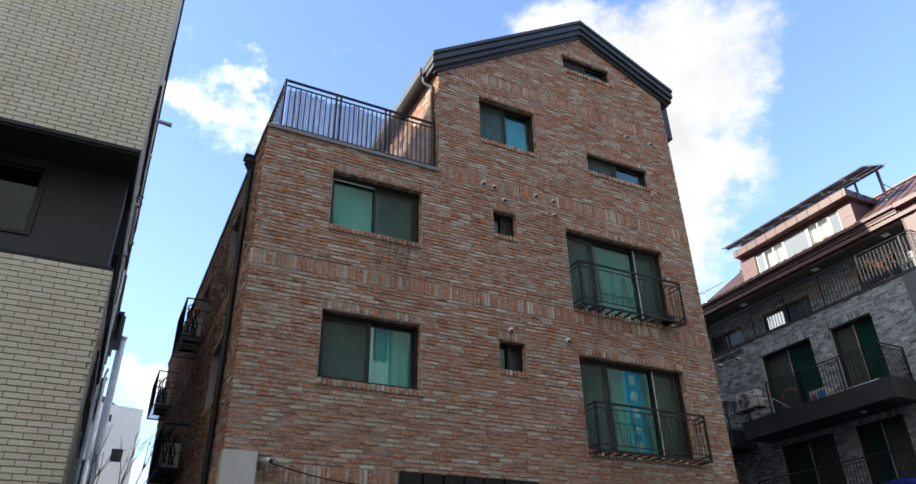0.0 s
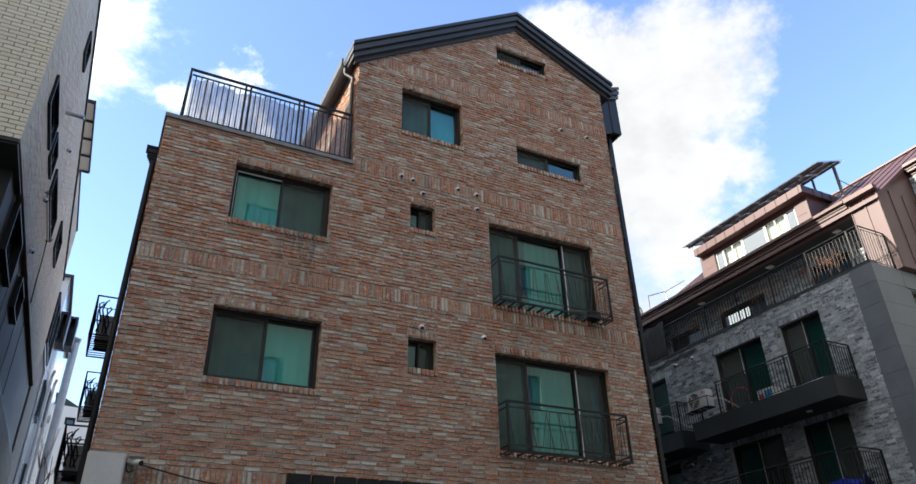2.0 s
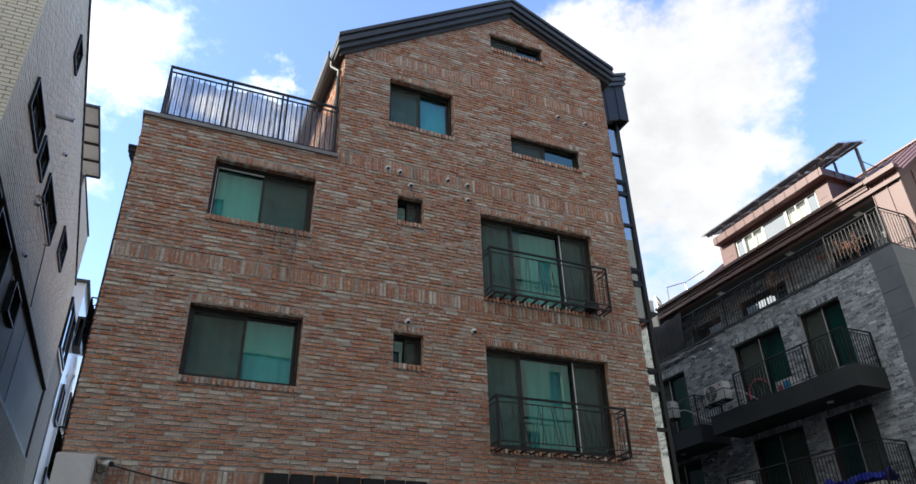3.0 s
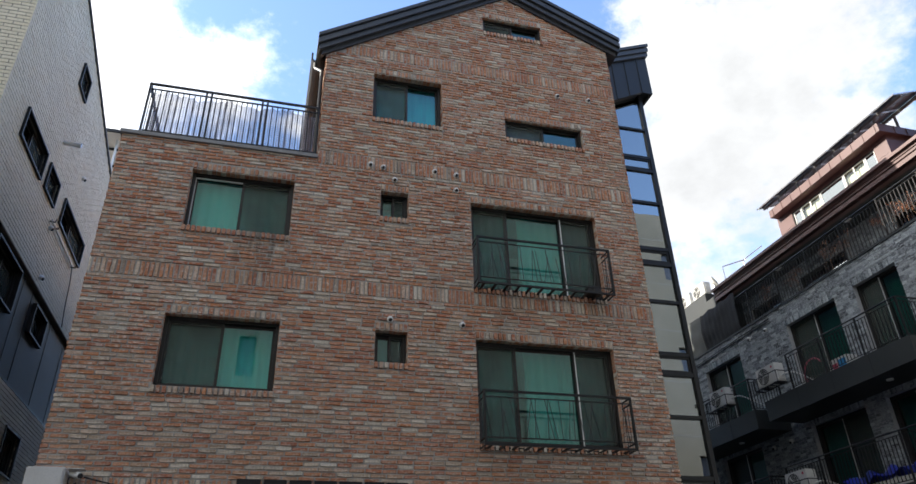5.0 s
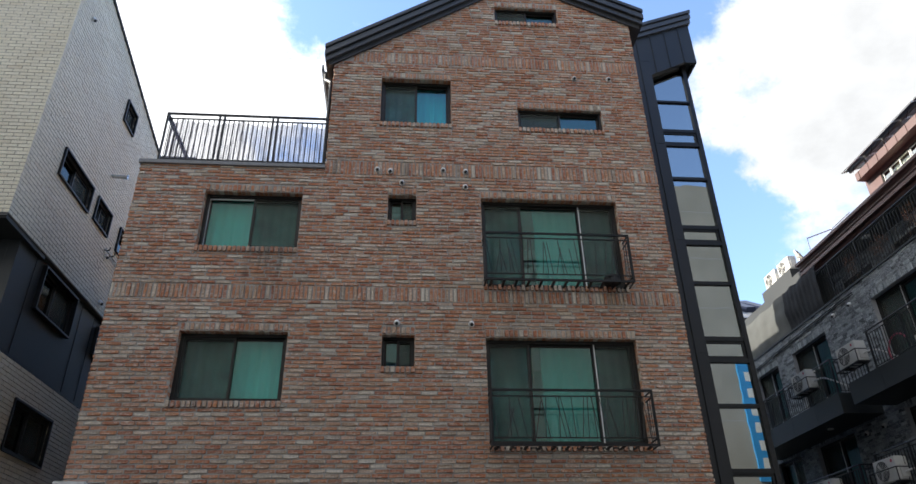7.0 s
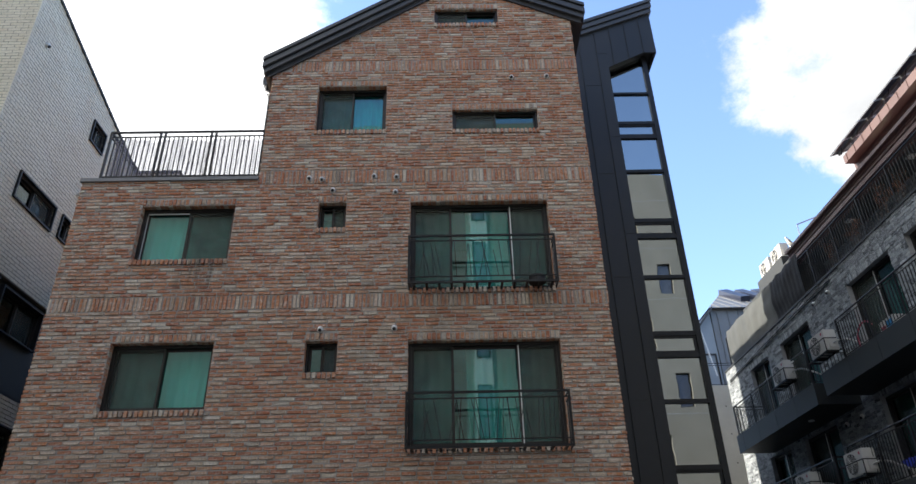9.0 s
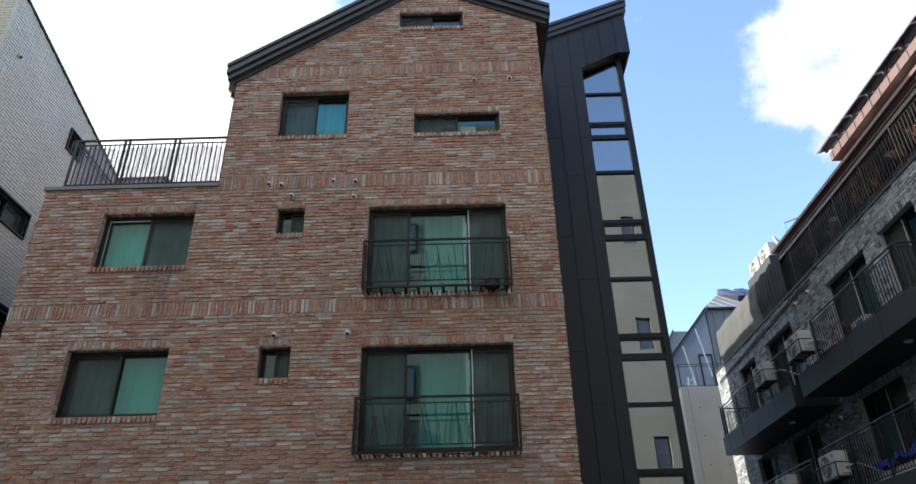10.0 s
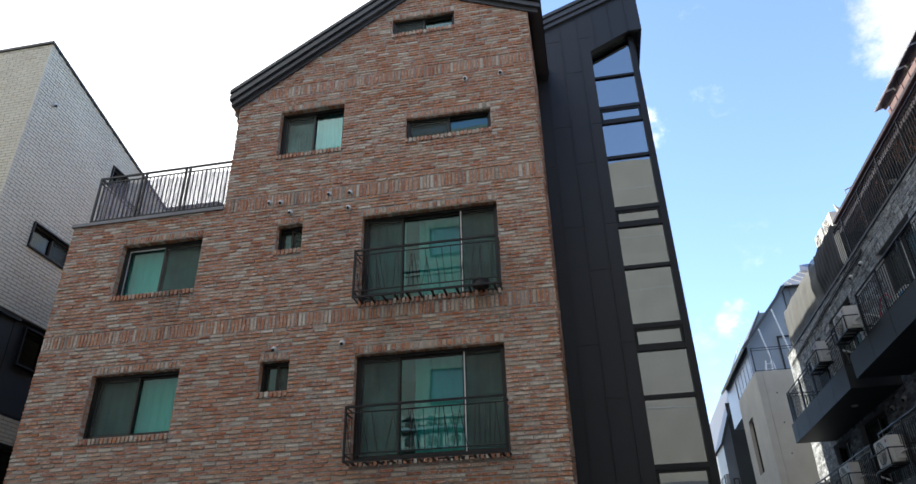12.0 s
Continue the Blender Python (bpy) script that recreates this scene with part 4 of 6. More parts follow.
part("wall", boxed(-5, LX - 0.27, 19.45, LB, 12.6, 13.7), MORTAR_DARK, cream, "plain body of the rear block")
part("parapet_cap", prism([(19.42, 13.725), (LB, 13.845), (LB, 13.90), (19.42, 13.78)], LX - 0.3, LX + 0.03, Matrix(((0, 1, 0, 0), (1, 0, 0, 0), (0, 0, 1, 0), (0, 0, 0, 1)))), SLAB_METAL, cream, "thin metal coping")
tp = bmesh.new()
bmv = [(-9.05, LY - 0.04, ltop(LY)), (LX + 0.04, LY - 0.04, ltop(LY)), (LX + 0.04, LB, ltop(LB)), (-9.05, LB, ltop(LB))]
lo_ = [tp.verts.new(v) for v in bmv]
hi_ = [tp.verts.new((v[0], v[1], v[2] + 0.07)) for v in bmv]
tp.faces.new(lo_[::-1])
tp.faces.new(hi_)
for i in range(4):
    tp.faces.new((lo_[i], lo_[(i + 1) % 4], hi_[(i + 1) % 4], hi_[i]))
part("roof", tp, SLAB_METAL, cream, "thin metal roof edge")
# recessed dark storey
part("soffit", boxed(-9.0, LX - 0.02, LY + 0.02, 12.0, 8.44, 8.515), SLAB_METAL, cream, "black soffit under the overhang")
part("drip_edge", boxed(-9.0, LX, LY - 0.012, LY + 0.012, 8.47, 8.53), BLACK_STEEL, cream)
band = part("wall", slab(rect(-9.0, LX - 0.302, 6.42, 8.44), [rect(-3.2, -1.47, 7.07, 8.34)], 0.2, SOUTH(11.2)), SLAB_METAL, cream, "dark metal panels of the recessed storey")
for x in (-0.85, -1.36, -3.4, -4.6):
    part("seam", boxed(x - 0.003, x + 0.003, 11.197, 11.2, 6.45, 8.43), SLAB_METAL, band)
window(cream, -3.2, -1.47, 7.07, 8.34, SOUTH(11.2), [(0, 0.5, "glass"), (0.5, 1, "glass")], inset=-0.03, glass=DARK_GLASS, label="dark-framed window in the recessed storey")
lw2 = [(12.21, 13.75, 7.53, 8.38), (15.1, 16.05, 7.68, 8.28)]
bside = part("wall", slab(rect(11.2, LB, 6.42, 8.5), [rect(*o) for o in lw2], 0.2, EAST(LX - 0.10)), SLAB_METAL, cream, "dark metal panels over the gap")
for y in (11.9, 14.2, 14.9, 16.6, 18.0):
    part("seam", boxed(y - 0.006, y + 0.006, -0.008, 0, 6.45, 8.48, m=EAST(LX - 0.10)), BLACK_STEEL, bside)
for o in lw2:
    window(cream, *o, EAST(LX - 0.10), [(0, 0.5, "glass"), (0.5, 1, "screen")], inset=0.02, room=0.7, glass=DARK_GLASS, label="window in a black box frame")
    part("box_frame", casing(bmesh.new(), o[0] - 0.03, o[1] + 0.03, o[2] - 0.03, o[3] + 0.03, 0.035, -0.09, 0.0, EAST(LX - 0.10)), BLACK_STEEL, cream)
part("ledge", boxed(-9.0, LX + 0.02, LY - 0.02, 11.2, 6.36, 6.415), BLACK_STEEL, cream, "black ledge cap")
part("ledge", boxed(LX - 0.12, LX + 0.02, 11.2, LB, 6.36, 6.415), BLACK_STEEL, cream)
lower = part("wall", slab(rect(-9.0, LX - 0.01, 0, 6.36), [rect(-4.2, -1.95, 4.4, 5.75)], 0.25, LF), MORTAR_CREAM, cream, "cream brick lower front wall")
tagged(part("bricks", joined_bricks(lr, [(p, q + 0.003, u, v) for p, q, u, v in lay(lr, 0, 6.36, LC, LL, LJ, lambda z: (-9.0, LX), [(-4.2, -1.95, 4.4, 5.75)], (), 0.12)], LF, (0.030, 0.036), 0.0012, 0), CREAM_BRICK, lower, "cream bricks set alternately proud"), kind="stuff")
window(cream, -4.2, -1.95, 4.4, 5.75, LF, [(0, 0.5, "glass"), (0.5, 1, "screen")], inset=0.0, glass=DARK_GLASS)
lw3 = [(12.35, 13.9, 4.9, 5.78), (15.2, 16.2, 4.9, 5.7)]
lside = part("wall", slab(rect(LY + 0.02, LB, 0, 6.36), [rect(*o) for o in lw3], 0.25, LS), MORTAR_CREAM, cream, "cream brick lower side wall")
tagged(part("bricks", joined_bricks(lr, lay(lr, 0, 6.36, LC, LL, LJ, lambda z: (LY, LB), lw3, (), 0.12), LS, (0.024, 0.030), 0.0012, 0), CREAM_BRICK, lside, "cream bricks set alternately proud"), kind="stuff")
for o in lw3:
    window(cream, *o, LS, [(0, 0.5, "glass"), (0.5, 1, "screen")], inset=0.02, room=0.7, glass=DARK_GLASS, label="window in a black box frame")
    part("box_frame", casing(bmesh.new(), o[0] - 0.03, o[1] + 0.03, o[2] - 0.03, o[3] + 0.03, 0.035, -0.06, 0.0, LS), BLACK_STEEL, cream)
part("wall", boxed(-9.0, -8.8, LY + 0.3, LB, 0, 12.2), SLAB_METAL, cream, "plain far wall")
part("wall", boxed(-8.8, LX - 0.3, LB - 0.2, LB, 0, 12.2), SLAB_METAL, cream, "plain back wall")


def vent_duct(y, z):
    e = thing("vent_duct", (LX, y, z), "short steel vent duct through a cream wall", "vent pipe", "vents on the cream house")
    part("tube", rods([((LX - 0.02, y, z), (LX + 0.30, y, z - 0.02))], 0.048, 14), STEEL, e)
    part("hood", rods([((LX + 0.27, y, z - 0.018), (LX + 0.36, y, z - 0.024))], 0.054, 14), STEEL, e)


vent_duct(13.75, 11.62)


# ================= the grey brick house =================
RX = 19.1
grey = thing("grey_brick_house", (24, 16.5, 0), "grey brick house with balconies and a red-brown metal roof", "house")
rr = random.Random(21)
RMW = WEST(RX + 0.01)
RB, RS, RTOP = 24.1, 9.43, 10.12
rw = [(-12.68, -11.27, 7.40, 9.50), (-15.32, -13.36, 7.40, 9.50), (-19.55, -17.6, 7.40, 9.50), (-22.0, -20.5, 7.40, 9.50),
      (-12.80, -11.30, 4.45, 6.60), (-15.40, -13.46, 4.45, 6.60), (-19.55, -17.6, 4.45, 6.60), (-22.0, -20.5, 4.45, 6.60)]
gw = part("wall", slab(rect(-RB, -RS, 0, RTOP), [rect(*o) for o in rw], 0.28, RMW), MORTAR_GREY, grey, "wall of mottled grey brick")
gb = lay(rr, 0, RTOP, 0.078, 0.232, 0.013, lambda z: (-RB, -10.08), [(a, b, c, d + 0.19) for a, b, c, d in rw], ())
for a, b, c, d in rw:
    gb += uprights(rr, a, b, d, d + 0.19, 0.064, 0.011)
tagged(part("bricks", joined_bricks(rr, gb, RMW, (0.008, 0.022), 0.004, 0), GREY_BRICK, gw, "mottled grey bricks in running bond"), kind="stuff")
for o in rw:
    window(grey, *o, RMW, [(0, 0.5, "glass"), (0.5, 1, "screen")] if rr.random() < 0.5 else [(0, 0.5, "screen"), (0.5, 1, "glass")], inset=0.12, room=1.2, glass=GREEN_GLASS, edge=0.5, label="tall balcony window in a bronze frame",
           dress=[(0.0, 1.0, GREY_CURTAIN, "grey curtain drawn behind a balcony window")])
# granite corner and south side
k = 0
for z in np.arange(0, RTOP, 0.6):
    z1 = min(z + 0.592, RTOP)
    part("panel", boxed(-10.07, -RS + 0.03, -0.03, -0.002, z, z1, m=RMW), GRANITE, gw)
swall = part("wall", slab(rect(RX + 0.0, 30.0, 0, RTOP), [rect(20.5, 22.2, 8.0, 9.55)], 0.28, SOUTH(RS)), GRANITE, grey, "dark granite clad south wall")
for z in np.arange(0, RTOP, 0.6):
    for x in np.arange(RX + 0.0, 28.0, 1.2):
        z1, x1 = min(z + 0.592, RTOP), x + 1.192
        if x1 > 20.5 and x < 22.2 and z1 > 8.0 and z < 9.55:
            continue
        part("panel", boxed(x, x1, -0.028, -0.002, z, z1, m=SOUTH(RS)), GRANITE, swall)
window(grey, 20.5, 22.2, 8.0, 9.55, SOUTH(RS), [(0, 0.5, "glass"), (0.5, 1, "glass")], inset=0.02, room=1.0, glass=DARK_GLASS)
part("wall", boxed(RX + 0.3, 30, RB - 0.28, RB, 0, RTOP), MORTAR_GREY, grey, "plain north wall")
part("wall", boxed(29.8, 30, RS + 0.3, RB - 0.3, 0, 13.5), MORTAR_GREY, grey, "plain east wall")
part("terrace_floor", boxed(RX + 0.29, 29.8, RS + 0.3, RB - 0.29, 9.9, RTOP - 0.002), CONCRETE, grey)
part("parapet_cap", boxed(RX - 0.03, RX + 0.3, RS - 0.03, RB, RTOP, RTOP + 0.06), SLAB_METAL, grey, "dark metal terrace edge")
# set-back top storey
tw = [(-12.6, -11.2, 10.2, 11.9), (-16.6, -14.5, 10.2, 11.9), (-19.2, -17.6, 10.2, 11.9)]
TX = 21.3
TM = WEST(TX)
topw = part("wall", slab(rect(-19.6, -9.6, RTOP, 13.0), [rect(*o) for o in tw], 0.2, TM), MORTAR_GREY, grey, "grey brick wall behind the terrace")
tb = lay(rr, RTOP, 12.6, 0.078, 0.232, 0.013, lambda z: (-19.6, -9.6), tw, ())
tagged(part("bricks", joined_bricks(rr, tb, TM, (0.008, 0.022), 0.004, 0), GREY_BRICK, topw, "mottled grey bricks"), kind="stuff")
for o in tw:
    window(grey, *o, TM, [(0, 0.5, "glass"), (0.5, 1, "glass")], inset=0.05, room=1.2, glass=MIRROR_GLASS, frame_w=0.05)
fin = part("wall", boxed(20.3, 24.0, 9.25, 10.15, RTOP + 0.05, 12.75), RED_METAL, grey, "red-brown metal clad end wall")
for y in (9.27, 9.68, 10.13):
    part("seam", boxed(20.272, 20.3, y - 0.012, y + 0.012, RTOP + 0.05, 12.70), RED_METAL, fin)
for x in (20.9, 21.5, 22.1, 22.7):
    part("seam", boxed(x - 0.012, x + 0.012, 9.225, 9.25, RTOP + 0.05, 12.75), RED_METAL, fin)
sw = part("wall", slab(rect(-9.24, -3.0, 0, 13.6), [], 0.25, WEST(22.3)), MORTAR_GREY, grey, "grey brick wing set back from the lane")
tagged(part("bricks", joined_bricks(rr, lay(rr, 8.0, 13.6, 0.078, 0.232, 0.013, lambda z: (-9.24, -3.0), [], ()), WEST(22.3), (0.008, 0.022), 0.004, 0), GREY_BRICK, sw, "mottled grey bricks"), kind="stuff")
part("wall", boxed(20.2, 29.8, 19.6, 23.9, RTOP, 12.55), SLAB_METAL, grey, "low flat-roofed wing")
# roof over the terrace: eave, slope and seams
EX, EZ, SL = 20.15, 12.76, 0.77
RYS, RYN = 9.20, 19.6
zr = lambda x: 12.42 + (x - EX) * SL


def roof_sheet(x0, x1, y0, y1):
    return prism([(x0, zr(x0)), (x1, zr(x1)), (x1, zr(x1) - 0.12), (x0, zr(x0) - 0.12)], y0, y1)


rroof = part("roof", roof_sheet(EX + 0.05, 24.5, RYS, RYN), RED_METAL, grey, "red-brown standing-seam metal roof")
part("roof_sheet", roof_sheet(22.2, 24.5, 2.8, RYS - 0.002), RED_METAL, rroof)
y = 3.0
while y < RYN - 0.1:
    xa = EX + 0.3 if y > RYS else 22.2
    part("seam", prism([(xa, zr(xa)), (24.48, zr(24.48)), (24.48, zr(24.48) + 0.035), (xa, zr(xa) + 0.035)], y - 0.012, y + 0.012), RED_METAL, rroof)
    y += 0.43
for dx, d0, d1 in ((-0.07, 0.0, 0.09), (0.02, 0.09, 0.17), (0.05, 0.17, 0.25), (0.15, 0.25, 0.33), (0.18, 0.33, 0.45)):
    part("fascia", boxed(EX + dx, EX + 0.35, RYS + 0.96, RYN, EZ - d1, EZ - d0), RED_METAL, rroof, "stepped red-brown eave board")
    part("fascia", boxed(22.15 + dx, 22.45, 2.8, RYS - 0.01, zr(22.2) - d1, zr(22.2) - d0), RED_METAL, rroof)
part("roof_sheet", prism([(24.5, zr(24.5)), (29.6, zr(24.5) - 4.1), (29.6, zr(24.5) - 4.2), (24.5, zr(24.5) - 0.12)], 2.8, RYN), RED_METAL, rroof)
part("ridge_cap", boxed(24.42, 24.58, 2.8, RYN, zr(24.5) + 0.0, zr(24.5) + 0.06), RED_METAL, rroof)
part("gable_end", prism([(EX + 0.3, 12.55), (29.4, 12.55), (24.5, zr(24.5) - 0.13)], RYN - 0.2, RYN - 0.1), SLAB_METAL, rroof)
part("gable_end", prism([(20.7, 12.751), (24.4, 12.751), (24.4, zr(24.4) - 0.13), (20.75, zr(20.75) - 0.13)], 9.26, 9.36), RED_METAL, rroof)
part("trim", boxed(20.10, 20.30, 9.20, 10.155, 12.64, 12.78), RED_METAL, rroof)
part("soffit", boxed(EX + 0.36, TX - 0.02, RYS + 0.96, RYN - 0.02, EZ - 0.44, EZ - 0.40), SLAB_METAL, grey, "dark eave soffit")
for y in (11.0, 13.6, 16.8):
    lamp = thing("ceiling_lamp", (20.75, y, EZ - 0.44), "small square lamp under the eave", "lamp", "terrace lamps")
    part("housing", boxed(20.65, 20.85, y - 0.1, y + 0.1, EZ - 0.48, EZ - 0.441), ALU, lamp)
# dormer
DX, DK = 22.0, 0.974
dy = lambda v: -0.3 + (v + 0.3) * DK
dz = lambda v: 1.65 + (v - 1.65) * DK
DM = WEST(DX) @ Matrix.Translation((-0.3 * DK + 0.3, 0, 1.65 - 1.65 * DK)) @ Matrix.Diagonal((DK, 1, DK, 1))
dorm = part("dormer", slab(rect(-18.0, -12.77, 13.75, 15.19), [rect(-17.25, -13.30, 14.08, 15.02)], 0.15, DM), RED_METAL, grey, "red-brown metal dormer with a band of windows")
for a, b in ((12.77, 12.9), (17.88, 18.0)):
    part("dormer_cheek", prism([(DX + 0.15, 13.6), (23.9, 14.95), (DX + 0.15, dz(15.16))], dy(a), dy(b)), RED_METAL, dorm)
part("dormer_roof", boxed(DX - 0.32, 23.9, dy(12.62), dy(17.95), dz(15.16), dz(15.45)), RED_METAL, dorm)
for i in range(11):
    y = dy(12.75 + 0.5 * i)
    part("seam", boxed(DX - 0.34, DX - 0.32, y - 0.012, y + 0.012, dz(15.17), dz(15.44)), RED_METAL, dorm)
for x in (22.3, 22.75, 23.2, 23.6):
    part("seam", boxed(x - 0.012, x + 0.012, dy(12.62) - 0.02, dy(12.62), dz(15.17), dz(15.44)), RED_METAL, dorm)
for y in (12.85, 17.3):
    part("seam", boxed(-y - 0.42, -y - 0.03, -0.008, 0, 14.53, 14.545, m=DM), RED_METAL, dorm)
casing_ = part("window", casing(bmesh.new(), -17.25, -13.30, 14.08, 15.02, 0.035, 0.02, 0.12, DM), BRONZE, grey, "white-framed dormer window band")
for a, b in ((-17.2, -16.84), (-16.82, -15.87), (-15.83, -14.76), (-14.72, -13.79), (-13.75, -13.35)):
    part("sash", casing(bmesh.new(), a, b, 14.12, 14.98, 0.028, 0.05, 0.09, DM), ALU, casing_)
    blind = (a > -16.9 and a < -16.5) or (a > -14.8 and a < -14)
    part("pane", boxed(a + 0.028, b - 0.028, 0.065, 0.075, 14.148, 14.952, m=DM), CLEAR_GLASS if blind else MIRROR_GLASS, casing_).visible_shadow = False
    if blind:
        part("meeting_stile", boxed((a + b) / 2 - 0.02, (a + b) / 2 + 0.02, 0.04, 0.062, 14.148, 14.952, m=DM), ALU, casing_)
for a, b in ((-16.8, -15.85), (-14.72, -13.8)):
    curtain(a, b, 14.1, 15.02, 0.2, DM, BLIND_CREAM, "cream blind in the dormer window")
part("room_wall", boxed(DX + 0.6, DX + 0.65, dy(13.0), dy(17.9), 13.8, 14.85), WHITE_WALL, dorm)

# solar rack over the dormer
rack = thing("solar_rack", (22.6, 15, 15.3), "rack of dark solar panels on a dormer roof", "solar panel")
sx0, sx1, sz0, sz1 = 21.50, 23.05, 15.36, 15.90
ang = math.atan2(sz1 - sz0, sx1 - sx0)
SM = Matrix.Translation((sx0, 0, sz0)) @ Matrix.Rotation(-ang, 4, "Y")
Ls = math.hypot(sx1 - sx0, sz1 - sz0)
for i in range(7):
    y = 11.32 + 0.935 * i
    pn = part("panel", casing(bmesh.new(), y, y + 0.905, 0.0, Ls, 0.04, -0.02, 0.02, SM @ Matrix(((0, 0, 1, 0), (1, 0, 0, 0), (0, 1, 0, 0), (0, 0, 0, 1)))), STEEL, rack, "solar panel in an aluminium frame")
    part("cell_sheet", boxed(0.03, Ls - 0.03, y + 0.03, y + 0.875, -0.006, 0.008, m=SM), SOLAR, pn)
for xx in (0.3, 1.30):
    part("beam", boxed(xx - 0.03, xx + 0.03, 11.32, 17.8, -0.10, -0.021, m=SM), CAP_STONE, rack)
rtop = dz(15.45) + 0.001
for y in (12.45, 13.3, 14.2, 15.1, 16.0, 17.0):
    part("post", boxed(22.7, 22.76, y - 0.03, y + 0.03, rtop, 15.70), CAP_STONE, rack)
    part("post", boxed(21.80, 21.85, y - 0.025, y + 0.025, rtop, 15.38), CAP_STONE, rack)
    part("cable_loop", rods([((21.62, y + 0.3, 15.31), (21.72, y + 0.55, 15.24))], 0.012, 5), RUBBER, rack)
part("post", boxed(22.85, 22.93, 11.62, 11.70, zr(22.89) + 0.02, 15.76), CAP_STONE, rack)
cable_pts = [(22.89, 11.62, 15.2), (23.0, 11.3, 14.75), (23.2, 10.9, 14.62), (23.4, 10.5, 14.70)]
part("cable", tube(cable_pts, 0.014, 6), RUBBER, rack)


def railing(parent, pts, z0, z1, pitch, label, mat_=None, hand=0.02):
    """A steel railing along corner points, with posts at the corners."""
    mat_ = mat_ or BLACK_STEEL
    (ax, ay) = pts[0]
    rl = part("railing", rods([((x0, y0, z1), (x1, y1, z1)) for (x0, y0), (x1, y1) in zip(pts, pts[1:])], hand, 8), mat_, parent, label)
    for z in (z1 - 0.09, z0 + 0.06):
        part("cross_rail", rods([((x0, y0, z), (x1, y1, z)) for (x0, y0), (x1, y1) in zip(pts, pts[1:])], 0.011, 6), mat_, rl)
    for x, y in pts:
        part("post", boxed(x - 0.02, x + 0.02, y - 0.02, y + 0.02, z0, z1), mat_, rl)
    for (x0, y0), (x1, y1) in zip(pts, pts[1:]):
        n = max(2, round(math.hypot(x1 - x0, y1 - y0) / pitch))
        for i in range(1, n):
            x, y = x0 + (x1 - x0) * i / n, y0 + (y1 - y0) * i / n
            w = 0.018 if i % 12 == 0 else 0.008
            part("baluster", boxed(x - w, x + w, y - w, y + w, z0 if w > 0.01 else z0 + 0.06, z1 - 0.01 if w > 0.01 else z1 - 0.09), mat_, rl)
    return rl


railing(grey, [(RX + 0.08, 23.6), (RX + 0.08, RS + 0.07), (20.26, RS + 0.07)], RTOP + 0.06, 11.30, 0.115, "black terrace railing")


def balcony(y0, y1, z0, z1, rail_pts, rz):
    b = part("balcony", boxed(18.0, RX - 0.004, y0, y1, z0, z1), SLAB_METAL, grey, "dark clad balcony slab")
    for y in np.arange(y0 + 1.2, y1 - 0.3, 1.25):
        part("joint", boxed(17.996, 18.0, y - 0.004, y + 0.004, z0, z1), BLACK_STEEL, b)
    part("soffit_lamp", rods([((18.5, (y0 + y1) / 2 - 1.2, z0 - 0.03), (18.5, (y0 + y1) / 2 - 1.2, z0))], 0.08, 14), ALU, b)
    railing(grey, rail_pts, z1, rz, 0.105, "black balcony railing")


balcony(10.65, 15.65, 6.74, 7.28, [(18.06, 14.5), (18.06, 10.72), (RX - 0.03, 10.72)], 8.23)
balcony(16.15, 21.6, 6.68, 7.22, [(RX - 0.03, 16.22), (18.06, 16.22), (18.06, 21.5), (RX - 0.03, 21.5)], 8.13)
balcony(10.65, 15.65, 3.88, 4.42, [(18.06, 15.55), (18.06, 10.72), (RX - 0.03, 10.72)], 5.50)
balcony(16.15, 21.6, 3.82, 4.36, [(RX - 0.03, 16.22), (18.06, 16.22), (18.06, 21.5), (RX - 0.03, 21.5)], 5.42)


